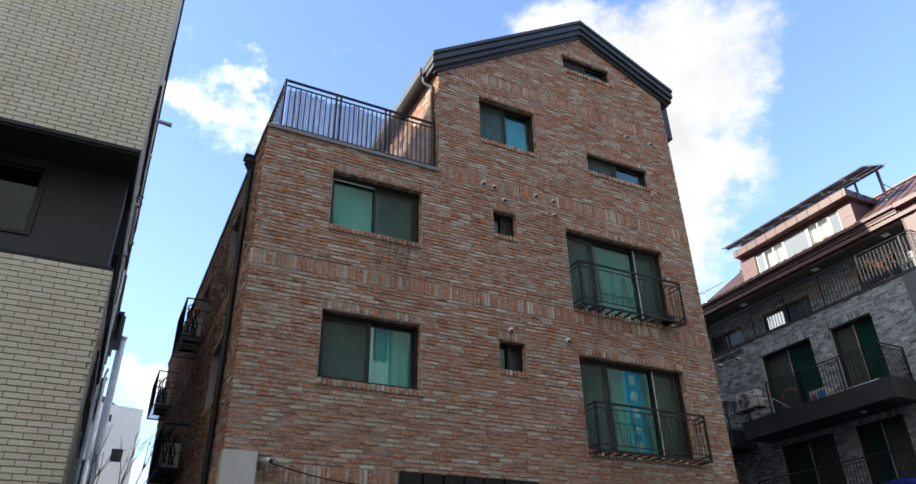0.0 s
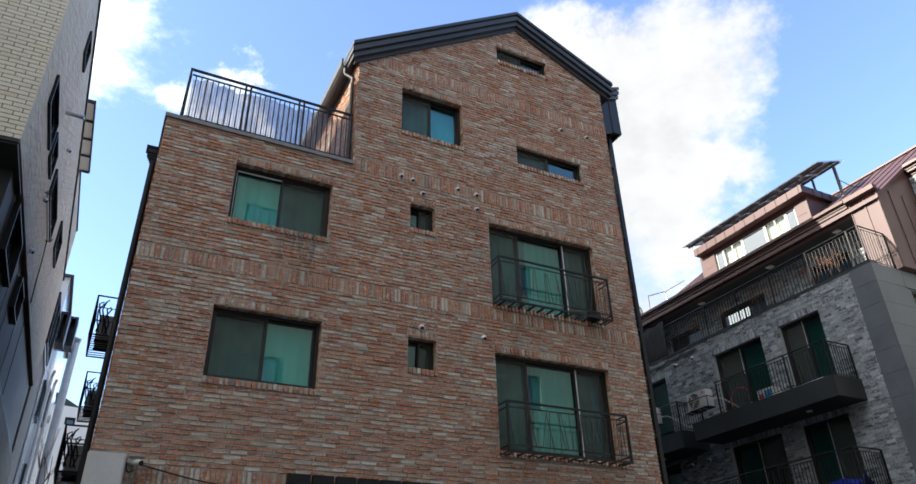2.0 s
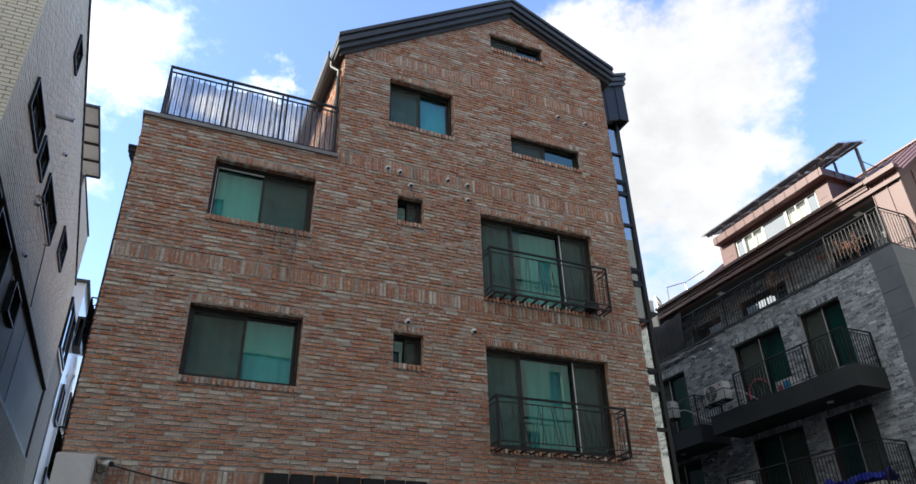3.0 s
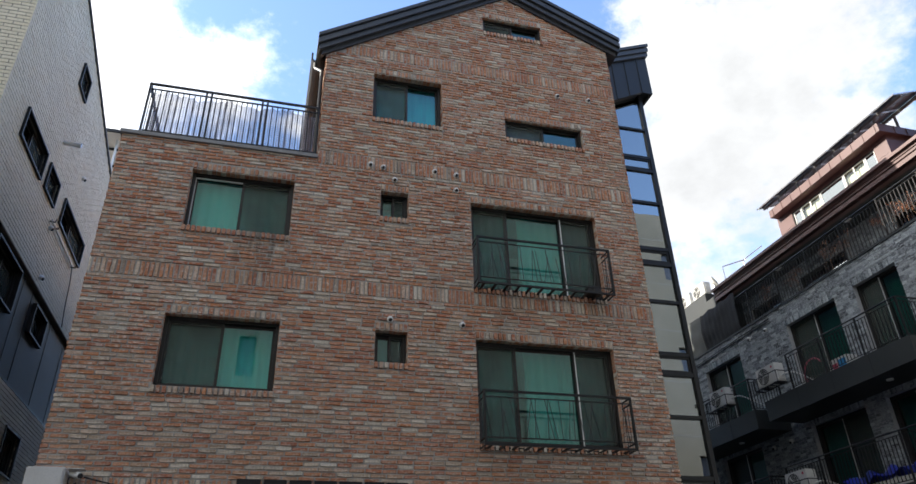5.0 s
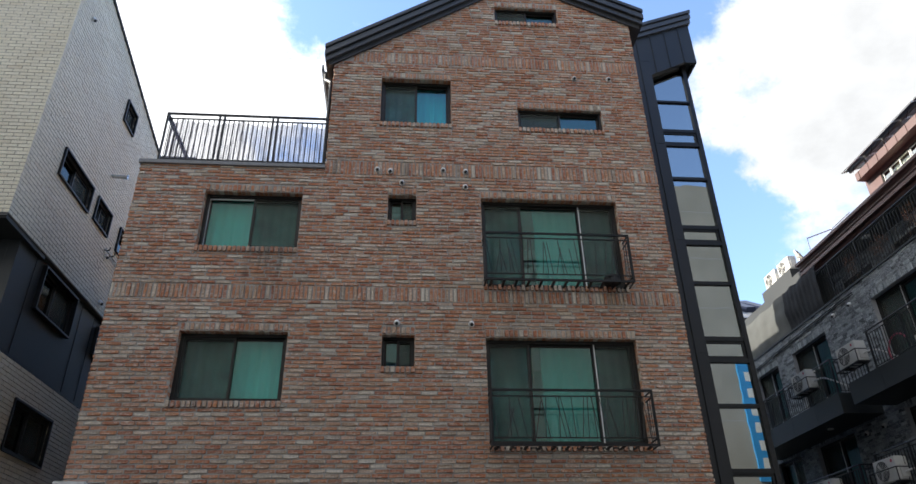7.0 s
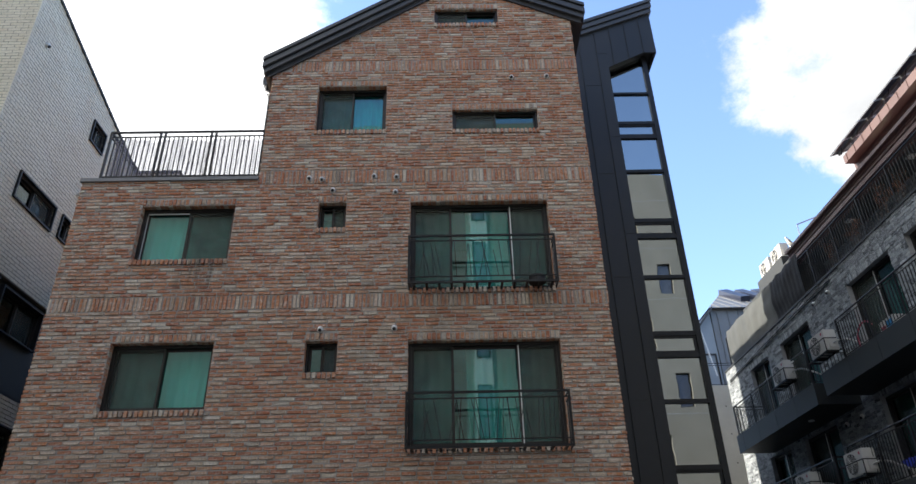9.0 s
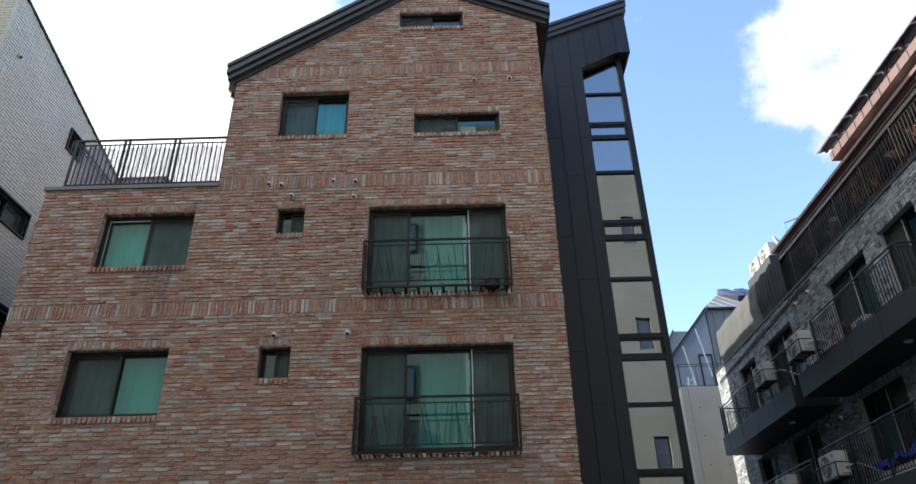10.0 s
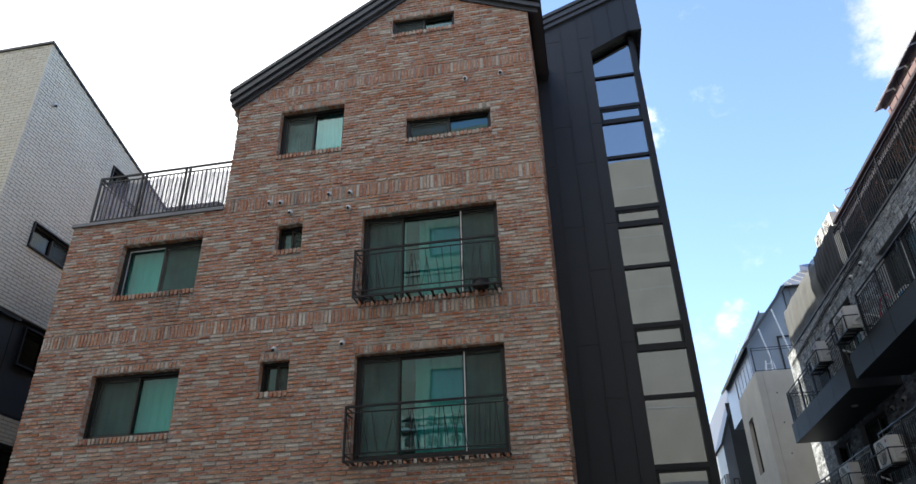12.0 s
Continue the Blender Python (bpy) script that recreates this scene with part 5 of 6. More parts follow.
# ---- air conditioners ----
def air_conditioner(label, group):
    """An outdoor unit, 0.80 wide, 0.30 deep, 0.55 high; its fan looks to -y; stands on z = 0."""
    e = new("air_conditioner")
    tagged(e, label, "air conditioner", group)
    AT[e.name] = Matrix()
    body = part("body", boxed(-0.40, 0.40, -0.15, 0.15, 0.04, 0.56, bevel=0.015), WHITE_METAL, e)
    for x in (-0.28, 0.28):
        part("foot", boxed(x - 0.04, x + 0.04, -0.16, 0.16, 0, 0.04), RUBBER, e)
    cx, cz = -0.10, 0.30
    part("fan_recess", rods([((cx, -0.156, cz), (cx, -0.149, cz))], 0.225, 28), BLACK_STEEL, body)
    bm = bmesh.new()
    for rr_ in (0.06, 0.10, 0.14, 0.18, 0.222):
        for i in range(24):
            a, b = 2 * math.pi * i / 24, 2 * math.pi * (i + 1) / 24
            rod(bm, (cx + rr_ * math.cos(a), -0.162, cz + rr_ * math.sin(a)), (cx + rr_ * math.cos(b), -0.162, cz + rr_ * math.sin(b)), 0.0035, 4)
    for i in range(12):
        a = 2 * math.pi * i / 12
        rod(bm, (cx, -0.163, cz), (cx + 0.224 * math.cos(a), -0.163, cz + 0.224 * math.sin(a)), 0.003, 4)
    part("fan_grille", bm, WHITE_METAL, body)
    bl = bmesh.new()
    for i in range(3):
        a = 2.09 * i
        pts = [(0.03, -0.25), (0.2, -0.1), (0.2, 0.35), (0.05, 0.3)]
        bl.faces.new([bl.verts.new((cx + r_ * math.cos(a + t_), -0.1575 - 0.002 * (j % 2), cz + r_ * math.sin(a + t_))) for j, (r_, t_) in enumerate(pts)])
    part("fan_blades", bl, BOX_GREY, body)
    part("badge", rods([((0.28, -0.153, 0.47), (0.28, -0.149, 0.47))], 0.035, 16), PINK, body, "small round red badge")
    part("side_cover", boxed(0.40, 0.425, -0.08, 0.10, 0.10, 0.36), BOX_GREY, body)
    return e


ac = air_conditioner("cream white outdoor air conditioner on a balcony bracket", "air conditioners of the grey house")
ac.matrix_basis = pose(17.98, 15.15, 7.55, 0, 0, -90)
for y, z, x in ((17.45, 7.60, 17.98), (15.0, 4.72, 17.98), (17.6, 4.72, 17.98), (20.2, 4.72, 17.98)):
    copy_thing(ac, pose(x, y, z, 0, 0, -90))
for x, y, z in ((20.5, 21.7, 12.95), (20.5, 20.7, 12.95)):
    copy_thing(ac, pose(x, y, z, 0, 0, -90))
part("roof_plinth", boxed(20.25, 21.0, 20.2, 22.3, 12.551, 12.945), SLAB_METAL, grey)


def bracket(x0, x1, y0, y1, z, h):
    b = thing("steel_bracket", (x1, (y0 + y1) / 2, z), "black steel cage that holds an air conditioner", "bracket", "air conditioner cages")
    part("shelf", casing(bmesh.new(), y0, y1, x0, x1, 0.03, z - 0.03, z, Matrix(((0, 0, 1, 0), (1, 0, 0, 0), (0, 1, 0, 0), (0, 0, 0, 1)))), BLACK_STEEL, b)
    part("guard", rods([((x0, y0, z + h), (x0, y1, z + h)), ((x0, y0, z + h), (x1, y0, z + h)), ((x0, y1, z + h), (x1, y1, z + h))], 0.013, 6), BLACK_STEEL, b)
    for y in (y0, y1):
        part("post", rods([((x0, y, z), (x0, y, z + h))], 0.013, 6), BLACK_STEEL, b)
    for y in np.arange(y0 + 0.18, y1 - 0.05, 0.18):
        part("shelf_bar", rods([((x0, y, z - 0.015), (x1, y, z - 0.015))], 0.012, 6), BLACK_STEEL, b)
    return b


bracket(17.75, 18.05, 14.65, 15.62, 7.55, 0.30)
bracket(17.75, 18.05, 16.95, 17.95, 7.60, 0.30)
bracket(17.75, 18.05, 14.5, 15.5, 4.72, 0.30)
bracket(17.75, 18.05, 17.1, 18.1, 4.72, 0.30)
bracket(17.75, 18.05, 19.7, 20.7, 4.72, 0.30)


def wall_cage(y0, y1, z0, z1):
    """A tall barred cage on the flank of the brick house."""
    b = thing("window_cage", (FX0, (y0 + y1) / 2, z0), "black barred cage on a brick flank with an air conditioner inside", "cage", "cages on the flank")
    x0, x1 = 1.20, FX0 - 0.02
    part("frame", rods([((x0, y0, z), (x0, y1, z)) for z in (z0, z1)] + [((x0, y, z0), (x0, y, z1)) for y in (y0, y1)] + [((x0, y, z), (x1, y, z)) for y in (y0, y1) for z in (z0, z1)], 0.017, 6), BLACK_STEEL, b)
    for y in np.arange(y0 + 0.14, y1 - 0.05, 0.14):
        part("bar", rods([((x0, y, z0), (x0, y, z1))], 0.009, 5), BLACK_STEEL, b)
        part("floor_bar", rods([((x0, y, z0), (x1, y, z0))], 0.012, 5), BLACK_STEEL, b)
    for z in (z0 + (z1 - z0) * 0.35, z0 + (z1 - z0) * 0.7):
        part("cross_bar", rods([((x0, y0, z), (x1, y0, z)), ((x0, y0, z), (x0, y1, z))], 0.009, 5), BLACK_STEEL, b)
    for k, (dx, dz_) in enumerate(((0.10, 0.62), (0.18, 0.70), (0.26, 0.56))):
        loop = [(x0 + dx + 0.05 * math.sin(2.2 * a + k), y0 + 0.10 + 0.05 * k + 0.06 * math.cos(a), z0 + 0.12 + dz_ * math.sin(a * 0.5)) for a in np.linspace(0, 2 * math.pi, 9)]
        part("hose", tube(loop, 0.016, 6), RUBBER, b)
    c = copy_thing(ac, pose(1.46, (y0 + y1) / 2 + 0.05, z0 + 0.02, 0, 0, -90))
    tagged(c, "white outdoor air conditioner inside a black cage", group="air conditioners on the flank")


wall_cage(14.9, 16.3, 7.25, 8.10)
wall_cage(19.9, 21.4, 7.12, 8.05)
wall_cage(14.9, 16.4, 4.55, 5.40)

awn = thing("roof_canopy", (-1.4, 21.2, 13.8), "pale ribbed canopy on dark bars over a roof terrace", "canopy")
for i in range(4):
    y = 19.2 + 1.0 * i
    part("sheet", boxed(-2.6, -0.34, y + 0.03, y + 0.97, 16.10, 16.13), ALU, awn, "pale translucent sheet")
for i in range(5):
    y = 19.2 + 1.0 * i
    part("bar", boxed(-2.6, -0.34, y - 0.03, y + 0.03, 16.04, 16.14), BLACK_STEEL, awn)
part("edge_bar", boxed(-0.34, -0.30, 19.17, 23.23, 16.05, 16.15), BLACK_STEEL, awn)
for y in (19.6, 22.8):
    part("post", rods([((-0.75, y, 13.7), (-0.75, y, 16.04))], 0.035, 8), ALU, awn)
part("rail", rods([((-0.75, 19.6, 15.0), (-0.75, 22.8, 15.0))], 0.025, 8), ALU, awn)


# ================= across the lane, behind the camera =================
opp = thing("beige_block", (20, -7, 0), "tall beige rendered block across the lane", "building")
ow = []
for fl_ in range(5):
    for i in range(5):
        x = 2 + 8.3 * i + (1.4 if fl_ % 2 else 0)
        ow.append((-x - 0.7, -x, 8.2 + 3.0 * fl_, 9.9 + 3.0 * fl_))
ob_wall = part("wall", slab(rect(-44, 10, 0, 24.7), [rect(*o) for o in ow], 0.3, NORTH(-6.0)), PLASTER_BEIGE, opp, "beige rendered wall")
for o in ow:
    wv = part("window", casing(bmesh.new(), *o, 0.06, 0.12, 0.2, NORTH(-6.0)), BRONZE, opp)
    part("pane", boxed(o[0] + 0.06, o[1] - 0.06, 0.15, 0.17, o[2] + 0.06, o[3] - 0.06, m=NORTH(-6.0)), FAR_PANE, wv)
part("base", boxed(-10, 44, -5.998, -5.9, 0, 7.6), GRANITE, opp, "dark stone shop base")
part("wall", boxed(-10, 44, -6.7, -6.5, 0, 24.7), MORTAR_GREY, opp, "plain inner wall")
sign = thing("blue_sign", (24.3, -5.9, 8), "tall blue shop banner on a beige wall", "sign")
part("board", boxed(23.8, 24.8, -5.99, -5.9, 8.0, 14.0), BLUE_SIGN, sign)
for i in range(6):
    part("bar", boxed(24.1, 24.5, -5.9, -5.894, 8.6 + 0.85 * i, 9.1 + 0.85 * i), WHITE_METAL, sign)

# a pale strip of tall windows, and units on a rack
part("pilaster", boxed(9.95, 10.75, -5.999, -5.96, 7.6, 24.6), WHITE_WALL, opp, "pale strip between tall windows")
for z in (8.8, 12.2, 15.6, 19.0):
    tall = part("window", casing(bmesh.new(), -10.65, -10.05, z, z + 2.2, 0.05, -0.07, -0.041, NORTH(-6.0)), BRONZE, opp, "tall narrow window")
    part("pane", boxed(-10.6, -10.1, -0.06, -0.045, z + 0.05, z + 2.15, m=NORTH(-6.0)), FAR_PANE, tall)
for z in (10.5, 14.0, 17.5):
    broad = part("window", casing(bmesh.new(), -7.8, -5.7, z, z + 1.5, 0.07, -0.06, -0.001, NORTH(-6.0)), BRONZE, opp, "wide dark window")
    part("pane", boxed(-7.73, -5.77, -0.04, -0.02, z + 0.07, z + 1.43, m=NORTH(-6.0)), FAR_PANE, broad)
for k_, z in enumerate((8.6, 9.4)):
    rk_ = thing("steel_rack", (5.6, -5.7, z), "steel rack that carries outdoor units on a beige wall", "rack", "racks on the block")
    part("shelf", boxed(4.2, 7.2, -5.99, -5.5, z - 0.05, z), STEEL, rk_)
    for x in (4.8, 5.75, 6.7):
        c = copy_thing(ac, pose(x, -5.75, z + 0.001, 0, 0, 180))
        tagged(c, "outdoor air conditioner on a rack across the lane", group="units across the lane")
# plaster joints of the block
for z in (10.9, 13.9, 16.9, 19.9, 22.9):
    part("joint", boxed(-10, 44, -6.0, -5.994, z - 0.02, z + 0.02), MORTAR_GREY, opp)
# a plain house behind the brick house, unseen, added to shade the concrete house
hid = thing("plain_house", (9.5, 35, 0), "unseen plain grey rendered house added behind a brick house", "house")
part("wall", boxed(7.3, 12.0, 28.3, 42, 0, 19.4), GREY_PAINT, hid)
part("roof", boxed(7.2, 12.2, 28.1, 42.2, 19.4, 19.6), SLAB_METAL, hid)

# ================= distance =================
white = thing("white_house", (1.0, 45, 0), "plain white plastered house with a dark roof", "house")
ww = [(0.90, 1.50, 10.62, 11.35), (-0.02, 0.52, 12.82, 13.25)]
part("wall", slab([(-6, 0), (2.12, 0), (2.12, 13.7), (-0.4, 13.9), (-6, 13.9)], [rect(*o) for o in ww], 0.3, SOUTH(45)), WHITE_WALL, white, "white plaster wall")
part("wall", boxed(1.8, 2.1, 45.3, 55, 0, 13.6), WHITE_WALL, white)
part("roof", prism([(-6, 13.9), (0.6, 13.9), (-1.2, 14.9), (-6, 14.9)], 45.2, 54), SLAB_METAL, white, "dark roof")
for o in ww:
    window(white, *o, SOUTH(45), [(0, 1, "glass")], room=1.0, glass=DARK_GLASS)
# concrete house past the grey one
conc = thing("concrete_house", (21, 34, 0), "bare concrete house with a roof deck", "house")
cw = [(-29.6, -28.7, 7.2, 9.3), (-30.0, -29.2, 4.0, 5.6)]
cwall = part("wall", slab(rect(-30.6, -26.6, 0, 10.45), [rect(*o) for o in cw], 0.25, WEST(18.5)), CONCRETE, conc, "fair-faced concrete wall")
part("wall", boxed(18.76, 27, 26.6, 26.85, 0, 10.45), CONCRETE, conc, "fair-faced concrete wall with tie holes")
part("terrace_floor", boxed(18.76, 27, 26.86, 30.6, 10.1, 10.3), CONCRETE, conc)
th = bmesh.new()
for i in range(8):
    for j in range(9):
        x, z = 19.1 + 0.75 * i, 0.8 + 1.1 * j
        bmesh.ops.create_cone(th, cap_ends=True, segments=8, radius1=0.028, radius2=0.028, depth=0.008, matrix=Matrix.Translation((x, 26.598, z)) @ Matrix.Rotation(radians(90), 4, "X"))
part("tie_holes", th, RUBBER, conc)
for o in cw:
    window(conc, *o, WEST(18.5), [(0, 1, "glass")], room=1.0, glass=DARK_GLASS)
up = part("wall", prism([(18.95, 10.3), (20.9, 10.3), (20.9, 14.62), (18.95, 12.3)], 28.9, 35.0), PALE_PANEL, conc, "pale smooth gable wall of the upper storey")
part("verge", prism([(18.75, 12.06), (20.95, 14.66), (20.95, 14.80), (18.70, 12.16)], 28.6, 35.2), DARK_SEAM, up, "dark metal verge along the sloping edge")
for x, z in ((19.5, 12.9), (20.2, 13.7)):
    part("strut", rods([((x, 28.62, z), (x + 0.35, 28.62, z - 2.2))], 0.035, 8), ALU, up)
clad = part("wall", boxed(20.92, 26, 28.85, 35.0, 10.3, 14.70), SEAM_GREY, conc, "grey standing-seam wall of the upper storey")
for i in range(9):
    x = 21.2 + 0.5 * i
    part("seam", boxed(x - 0.012, x + 0.012, 28.82, 28.85, 10.3, 14.70), SEAM_GREY, clad)
hip = bmesh.new()
hv = [hip.verts.new(v) for v in ((20.8, 28.6, 14.72), (26.2, 28.6, 14.72), (26.2, 37, 14.72), (20.8, 37, 14.72), (26.2, 33, 17.4), (23.3, 33, 17.4))]
for f in ((0, 1, 4, 5), (0, 5, 3), (3, 5, 4, 2), (1, 2, 4), (0, 3, 2, 1)):
    hip.faces.new([hv[i] for i in f])
croof = part("roof", hip, SEAM_GREY, conc, "grey standing-seam hip roof with dark panels on it")
pitch = (17.4 - 14.72) / 4.4
for i in range(10):
    x = 21.3 + 0.5 * i
    y1 = min(33.0, 28.6 + (x - 20.8) / 2.5 * 4.4)
    part("seam", rods([((x, 28.62, 14.74), (x, y1, 14.74 + (y1 - 28.6) * pitch))], 0.02, 5), SEAM_GREY, croof)
for i in range(3):
    x = 23.3 + 0.85 * i
    part("panel", rods([((x, 30.2 + 0.1 * i, 15.75 + 0.06 * i), (x, 32.6, 17.22))], 0.32, 4), SOLAR, croof, "dark roof panel")
window(conc, 20.2, 20.8, 10.5, 12.6, SOUTH(28.89), [(0, 0.5, "glass"), (0.5, 1, "glass")], inset=-0.05, room=0.02, glass=DARK_GLASS)
railing(conc, [(18.55, 30.6), (18.55, 26.68), (26, 26.68)], 10.45, 11.4, 0.7, "thin black deck rail", hand=0.014)
far = thing("grey_house", (20, 46, 0), "grey metal-clad house with a steep roof", "house")
part("wall", prism([(18.8, 0), (28, 0), (28, 17.2), (22.1, 17.3), (20.5, 14.5), (18.8, 10.3)], 38, 50), SEAM_GREY, far, "grey metal wall with folded roof slopes")
part("verge", prism([(22.1, 17.25), (22.1, 17.42), (20.4, 14.5), (18.68, 10.3), (18.82, 10.3), (20.55, 14.45)], 37.85, 50.1), DARK_SEAM, far, "dark verge")
part("recess", boxed(19.3, 20.1, 37.96, 37.999, 6.5, 12.4), SLAB_METAL, far, "dark recessed strip of wall")
for z in (4.6, 7.4):
    window(far, 18.95, 19.25, z, z + 1.2, SOUTH(38), [(0, 1, "glass")], inset=-0.04, room=0.02, glass=DARK_GLASS)
    window(far, -40.5, -39.3, z, z + 1.6, WEST(18.8), [(0, 1, "glass")], inset=-0.04, room=0.02, glass=DARK_GLASS)
for p, q in (((19.9, 37.7, 13.4), (20.9, 37.7, 15.4)), ((19.7, 37.7, 13.6), (20.7, 37.7, 15.6))):
    part("roof_rail", rods([(p, q)], 0.03, 6), ALU, far)

# a plain house that closes the lane to the east
east = thing("plain_house", (31, 2, 0), "unseen plain grey rendered house added beside the lane", "house")
part("wall", boxed(25.5, 37, -3.0, 7.0, 0, 11.5), GREY_PAINT, east)
part("roof", boxed(25.3, 37.2, -3.2, 7.2, 11.5, 11.7), SLAB_METAL, east)


# an unseen plain house to the west closes the lane, added to shade it
west = thing("plain_house", (-19, 0, 0), "unseen plain grey rendered house added beside the lane", "house")
part("wall", boxed(-24, -14, -5.0, 7.5, 0, 13.6), GREY_PAINT, west)
part("roof", boxed(-24.2, -13.8, -5.2, 7.7, 13.6, 13.8), SLAB_METAL, west)


# ================= small things on the brick house =================
def vent_cap(label, group):
    """A hooded round vent; its collar sits on the wall at y = 0, its mouth looks out and down."""
    e = new("wall_vent")
    tagged(e, label, "vent", group)
    AT[e.name] = Matrix()
    part("collar", rods([((0, 0.01, 0), (0, -0.012, 0))], 0.062, 16), ALU, e)
    bm = bmesh.new()
    bmesh.ops.create_uvsphere(bm, u_segments=16, v_segments=8, radius=0.055)
    bmesh.ops.translate(bm, verts=bm.verts, vec=(0, -0.03, 0.004))
    part("hood", bm, ALU, e)
    part("mouth", rods([((0, -0.058, -0.032), (0, -0.082, -0.040))], 0.034, 14), RUBBER, e, "dark mouth")
    return e


vc = vent_cap("small round white vent cap on red brick", "vent caps on the brick house")
spots = [(6.18, 9.85), (6.43, 9.82), (6.66, 9.56), (7.46, 9.88), (7.90, 9.86), (7.89, 9.50), (6.63, 6.64), (7.93, 6.64), (10.33, 12.41), (11.09, 12.43)]
vc.matrix_basis = pose(spots[0][0], FY - 0.012, spots[0][1]) @ Matrix.Scale(0.88, 4)
for x, z in spots[1:]:
    copy_thing(vc, pose(x, FY - 0.012, z))
gv = vent_cap("small round vent cap on grey brick", "vent caps on the grey house")
gspots = [(16.97, 9.74), (16.16, 9.72), (17.04, 6.40), (16.28, 6.40)]
gv.matrix_basis = pose(RX, gspots[0][0], gspots[0][1], 0, 0, -90)
for y, z in gspots[1:]:
    copy_thing(gv, pose(RX, y, z, 0, 0, -90))
lv = vent_cap("small dark vent cap on cream brick", "vent caps on the cream house")
lspots = [(14.4, 9.80), (14.7, 8.75), (11.0, 13.9), (15.6, 11.9)]
lv.matrix_basis = pose(LX, lspots[0][0], lspots[0][1], 0, 0, 90)
for y, z in lspots[1:]:
    copy_thing(lv, pose(LX, y, z, 0, 0, 90))

ubox = thing("utility_box", (1.93, 10.5, 3.2), "pale grey metal utility box on a brick corner", "utility box")
part("body", boxed(1.69, 2.17, 10.36, FY - 0.015, 3.0, 3.97, bevel=0.012), BOX_GREY, ubox)
part("door", boxed(1.71, 2.15, 10.345, 10.359, 3.03, 3.95, bevel=0.004), BOX_GREY, ubox)
for x in (1.78, 2.08):
    part("bolt", rods([((x, 10.338, 3.83), (x, 10.346, 3.83))], 0.008, 8), STEEL, ubox)
cam_ = thing("security_camera", (2.28, 10.55, 3.9), "white bullet security camera on a brick wall", "security camera")
part("mount", rods([((2.24, FY - 0.01, 3.90), (2.24, 10.50, 3.90))], 0.03, 12), WHITE_METAL, cam_)
body = part("body", rods([((2.22, 10.54, 3.91), (2.36, 10.40, 3.865))], 0.042, 14), WHITE_METAL, cam_)
part("lens", rods([((2.36, 10.40, 3.865), (2.375, 10.385, 3.86))], 0.034, 14), RUBBER, body, "black lens")
part("sun_shield", boxed(2.19, 2.40, 10.39, 10.56, 3.955, 3.962), WHITE_METAL, body)


def cable(name, pts, r, material, label, category="cable", sides=6, thing_=True):
    cu = bpy.data.curves.new(name, "CURVE")
    cu.dimensions, cu.bevel_depth, cu.bevel_resolution, cu.resolution_u = "3D", r, 2, 6
    sp = cu.splines.new("NURBS")
    sp.points.add(len(pts) - 1)
    for p, q in zip(sp.points, pts):
        p.co = (*q, 1)
    sp.use_endpoint_u, sp.order_u = True, 3
    cu.materials.append(material)
    return tagged(new(name, cu), label, category)


cable("cable", [(2.38, 10.57, 3.88), (2.8, 10.57, 3.78), (3.4, 10.58, 3.68), (4.2, 10.59, 3.64), (5.2, 10.59, 3.60), (7.0, 10.59, 3.58)], 0.011, RUBBER, "black cable sagging along a brick wall")
cable("cable", [(2.20, 10.56, 3.88), (2.19, 10.5, 3.80), (2.24, 10.52, 3.74), (2.30, 10.57, 3.80)], 0.008, RUBBER, "short black cable loop at a camera")
letters = thing("wall_sign", (5.7, 10.55, 3.6), "row of black block characters above the ground floor", "sign")
x = 4.42
for w in (0.34, 0.33, 0.32, 0.33, 0.34, 0.30, 0.33):
    part("bar", boxed(x, x + w, 10.49, 10.585, 3.50, 3.895, bevel=0.006), BLACK_STEEL, letters)
    x += w + 0.04
pot = thing("tray", (10.55, 10.46, 7.4), "black round tray behind a window rail", "tray")
part("rim", rods([((10.50, 10.45, 7.40), (10.50, 10.45, 7.52))], 0.15, 18), RUBBER, pot)

# a steel run of pipe on the cream flank, and lines
cable("conduit", [(LX + 0.05, 14.25, 9.92), (LX + 0.05, 15.2, 9.92), (LX + 0.05, 16.4, 9.93), (LX + 0.05, 16.55, 9.93)], 0.022, ALU, "pale conduit under a window on a cream brick wall", "pipe")
cable("conduit", [(LX + 0.03, 16.55, 9.93), (LX + 0.04, 16.7, 9.6), (LX + 0.03, 16.8, 9.0), (LX + 0.03, 17.0, 8.55)], 0.012, BLACK_STEEL, "thin black conduit that drops down a cream brick wall", "pipe")
for y in (14.3, 14.6, 16.5):
    br = thing("pipe_clip", (LX, y, 9.92), "small dark clip that holds a conduit off a wall", "clip", "clips of the conduit")
    part("arm", tube([(LX - 0.01, y, 9.92), (LX + 0.11, y, 9.90), (LX + 0.13, y, 9.98)], 0.014, 6), BLACK_STEEL, br)

